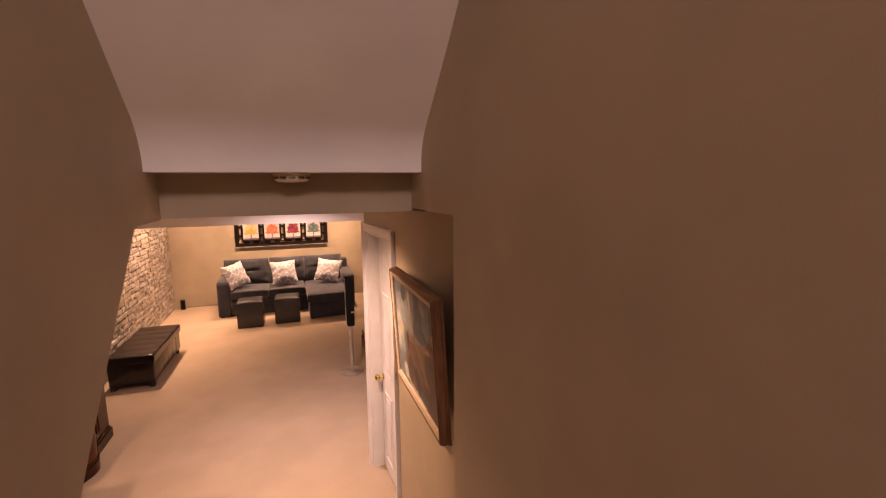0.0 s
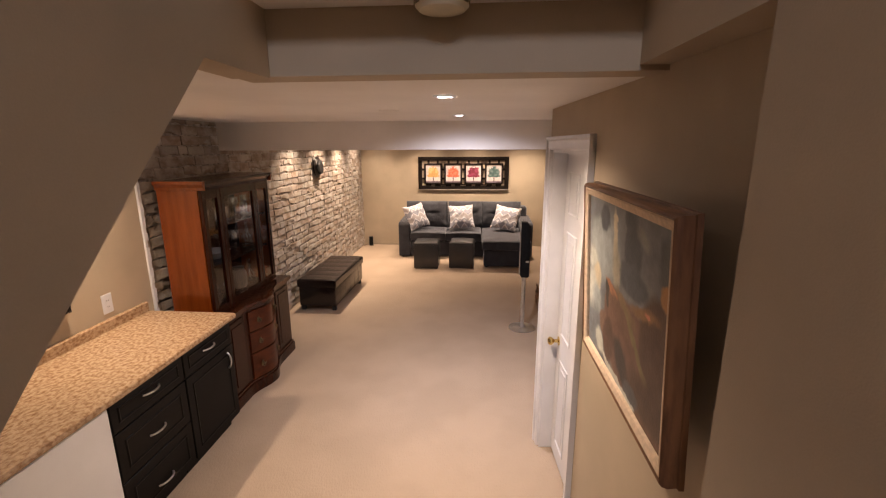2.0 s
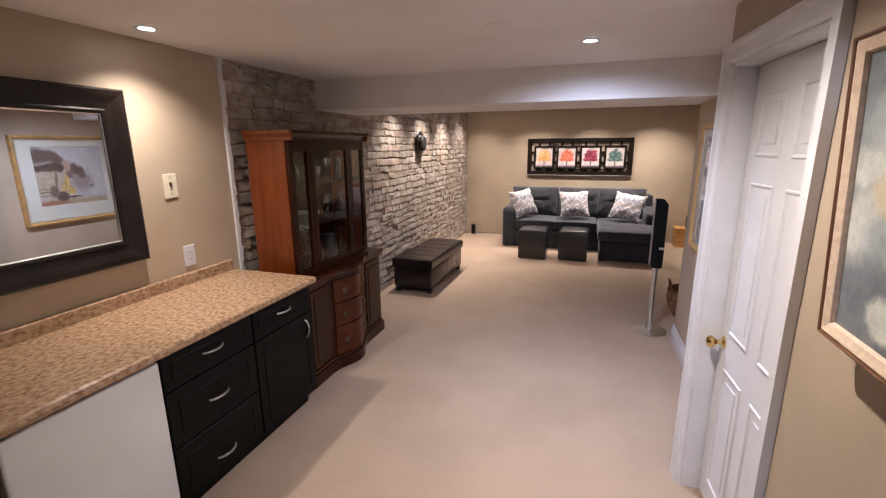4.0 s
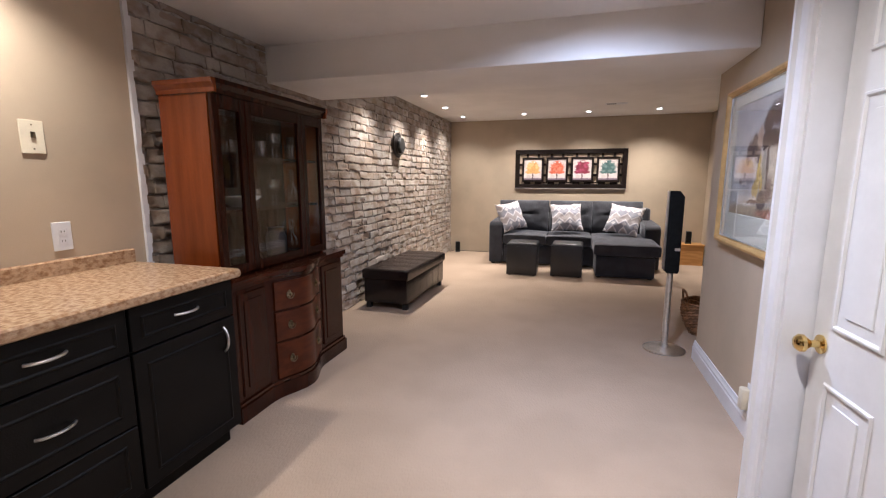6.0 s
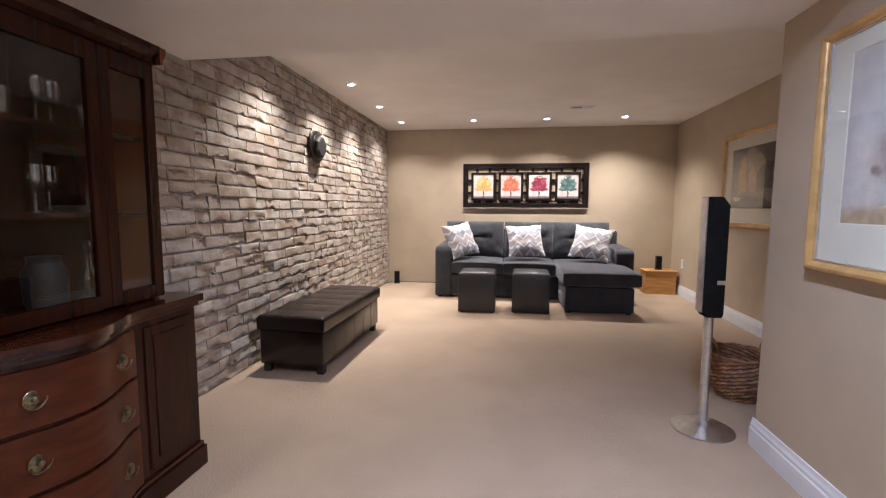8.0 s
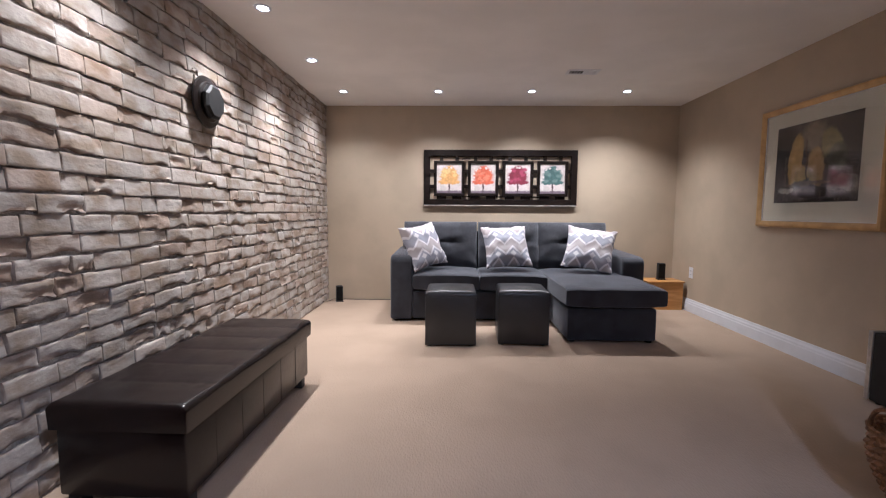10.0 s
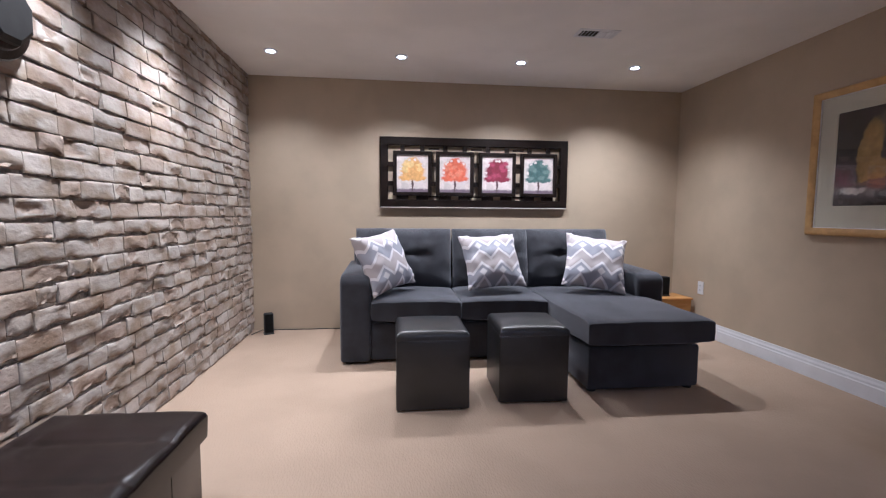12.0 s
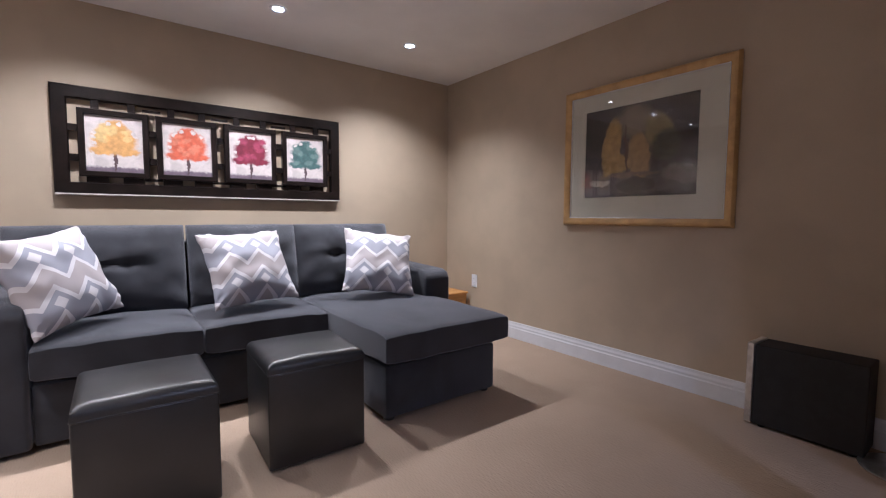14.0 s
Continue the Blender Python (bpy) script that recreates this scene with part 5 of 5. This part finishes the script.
t = thing("ceiling_vent", 0.41, 8.225, FAR_CEILING, "white ceiling air vent with dark slots", "vent")
# no duct behind: a black sheet gives the shade between the open slats
part("backing", cube(-0.115, -0.042, -0.003, 0.005, 0.042, -0.0005), M_BLACK, t, "black sheet in place of the shaded duct")
part("closed_louvre", cube(0.0055, -0.042, -0.005, 0.115, 0.042, -0.0005), M_WHITE, t)
bm = frame_bm(0.23, 0.085, [(0, 0.001), (0, 0.006), (0.022, 0.004), (0.024, 0.0005)])
part("frame", bm, M_WHITE, t, at=pose(0, 0, 0, 90, 0, 0) @ pose(0, 0, 0, 0, 0, 0))
for k in range(9):
    x = -0.10 + 0.025 * k
    part("slat", cube(-0.001, -0.042, -0.009, 0.0015, 0.042, 0.004), M_WHITE, t, at=Matrix.Translation((x, 0, -0.006)) @ pose(0, 0, 0, 0, 50 if k < 5 else -50, 0))
solo("cover_plate", lathe(bmesh.new(), [(0.02, -0.006), (0.058, -0.005), (0.062, -0.0005)], 28), M_CEIL, "round blank cover plate on the ceiling", "ceiling plate",
     Matrix.Translation((-0.41, 3.40, NEAR_CEILING)), smooth=True)

# ---- cable along the end wall ----
r = random.Random(3)
pts = [(-2.16, 9.27, 0.01), (-2.10, 9.38, 0.02), (-2.04, 9.41, 0.006)] + [(-2.0 + 0.08 * k, 9.432 + r.uniform(-0.006, 0.006), 0.006 + r.uniform(0, 0.004)) for k in range(10)]
solo("speaker_cable", tube(bmesh.new(), pts, 0.004, 6), M_BLACK, "thin black speaker cable along the foot of the end wall", "cable", smooth=True)

# ---- the brick wall, its pieces last ----
wall_brick = fixed("wall_west_brick", cube(-2.4, 3.52, 0, BRICK, NORTH, 2.4), M_MORTAR, label="worn whitewashed brick wall with recessed joints", category="wall")


def spread(n, tight):
    """n + 1 steps from 0 to 1, closer together at both ends."""
    return [0.5 - 0.5 * math.copysign(abs(math.cos(math.pi * i / n)) ** tight, math.cos(math.pi * i / n)) for i in range(n + 1)]


def brick_mesh(seed, wear):
    """A brick of unit length (y) and height (z), proud along +x, with softened edges; wear: how many pieces have broken off its front."""
    rng = random.Random(seed)
    bm = bmesh.new()
    ys, zs = spread(19, 0.85), spread(9, 0.8)
    ny, nz = 19, 9
    bites = []
    for _ in range(wear):
        low = rng.random() < 0.7
        bites.append((rng.uniform(0.05, 0.95), 0.0 if low else rng.uniform(0.2, 1.0), rng.uniform(0.14, 0.5), rng.uniform(0.2, 0.6), rng.uniform(0.004, 0.013)))
    g, bitten = {}, {}
    broken = bm.verts.layers.float.new("broken")
    for j in range(ny + 1):
        for k in range(nz + 1):
            u, w = ys[j], zs[k]
            rim = min(min(u, 1 - u) * 0.45, min(w, 1 - w) * 0.075)
            d = 0.0155 - (w - 0.5) * 0.005 - 0.005 * (1 - min(1, rim / 0.006)) ** 2
            d += 0.0026 * noise.noise(Vector((u * 2.5 + seed * 5, w * 1.2, seed))) + 0.0016 * noise.noise(Vector((u * 11, w * 5 + seed * 3, seed)))
            if wear > 1:
                d += 0.006 * max(0.0, noise.noise(Vector((u * 7 + seed * 3, w * 3.5, seed * 1.7))))
            deep = 0
            for cy, cz, ry, rz, depth in bites:
                r = math.hypot((u - cy) / ry, (w - cz) / rz) + 0.35 * noise.noise(Vector((u * 9 + seed, w * 4, cy * 10)))
                deep = max(deep, depth * max(0.0, min(1.0, (1 - r) / 0.34)))
            if deep:
                d -= deep * (0.85 + 0.9 * noise.noise(Vector((u * 13, w * 6, seed + 4))))
            bitten[j, k] = deep
            y = u - 0.5 + (0.03 * noise.noise(Vector((w * 2.5, seed, j))) if j in (0, ny) else 0)
            z = w - 0.5
            if k in (0, nz):
                z += (0.12 * noise.noise(Vector((u * 3, seed * 2.3 + k, 3))) + 0.03) * (1 if k == 0 else -1)
            if k == 0 and deep:
                z += 0.16 * deep / 0.013
            if k == 1 and bitten[j, 0]:
                z = max(z, g[j, 0].co.z + 0.02)
            if k == 2 and bitten[j, 0]:
                z = max(z, g[j, 1].co.z + 0.02)
            g[j, k] = bm.verts.new((max(0.003, d), y, z))
            g[j, k][broken] = min(1.0, deep / 0.007)
    for j in range(ny):
        for k in range(nz):
            bm.faces.new((g[j, k], g[j + 1, k], g[j + 1, k + 1], g[j, k + 1]))
    rim = [g[j, 0] for j in range(ny + 1)] + [g[ny, k] for k in range(1, nz + 1)] + [g[j, nz] for j in range(ny - 1, -1, -1)] + [g[0, k] for k in range(nz - 1, 0, -1)]
    back = [bm.verts.new((-0.01, v.co.y, v.co.z)) for v in rim]
    for i in range(len(rim)):
        bm.faces.new((rim[i], back[i], back[(i + 1) % len(rim)], rim[(i + 1) % len(rim)]))
    return finish("brick", bm, M_BRICK, smooth=True)


BRICKS = [brick_mesh(i, 0 if i < 12 else 1 if i < 20 else 2 if i < 28 else 4) for i in range(34)]
COURSE = 0.0795
rng = random.Random(4)
rest = bmesh.new()
rest.verts.layers.float.new("broken")
near = 0
z = 0.004
while z < 2.26:
    y = 3.535 - rng.uniform(0, 0.18)
    rough = 0.50 + (0.2 if z < 1.0 else 0.0)
    while y < NORTH - 0.03:
        length = rng.choice((0.105, 0.12, 0.20, 0.205, 0.21, 0.215, 0.22, 0.20, 0.17, 0.21))
        y0, y1 = max(y, 3.538), min(y + length, NORTH - 0.004)
        y += length + rng.uniform(0.0005, 0.004)
        if y1 - y0 < 0.04:
            continue
        h = COURSE - rng.uniform(0.001, 0.006)
        me = BRICKS[rng.randrange(12, 34) if rng.random() < rough else rng.randrange(12)]
        m = Matrix.LocRotScale((BRICK + rng.uniform(-0.004, 0.003), (y0 + y1) / 2, z + COURSE / 2 + rng.uniform(-0.003, 0.003)),
                               Euler((radians(rng.uniform(-0.9, 0.9)), radians(rng.uniform(-1.6, 1.3)), radians(rng.uniform(-0.9, 0.9)))),
                               (rng.uniform(0.88, 1.08), y1 - y0, h))
        if 5.35 < y0 and y1 < 7.55 and near < 300:
            ob = new("brick", me)
            ob.parent, ob.matrix_basis = wall_brick, m
            near += 1
        else:
            before = len(rest.verts)
            rest.from_mesh(me)
            rest.verts.ensure_lookup_table()
            for v in rest.verts[before:]:
                v.co = m @ v.co
    z += COURSE
part("bricks_beyond", rest, M_BRICK, wall_brick, kind="stuff", smooth=True)
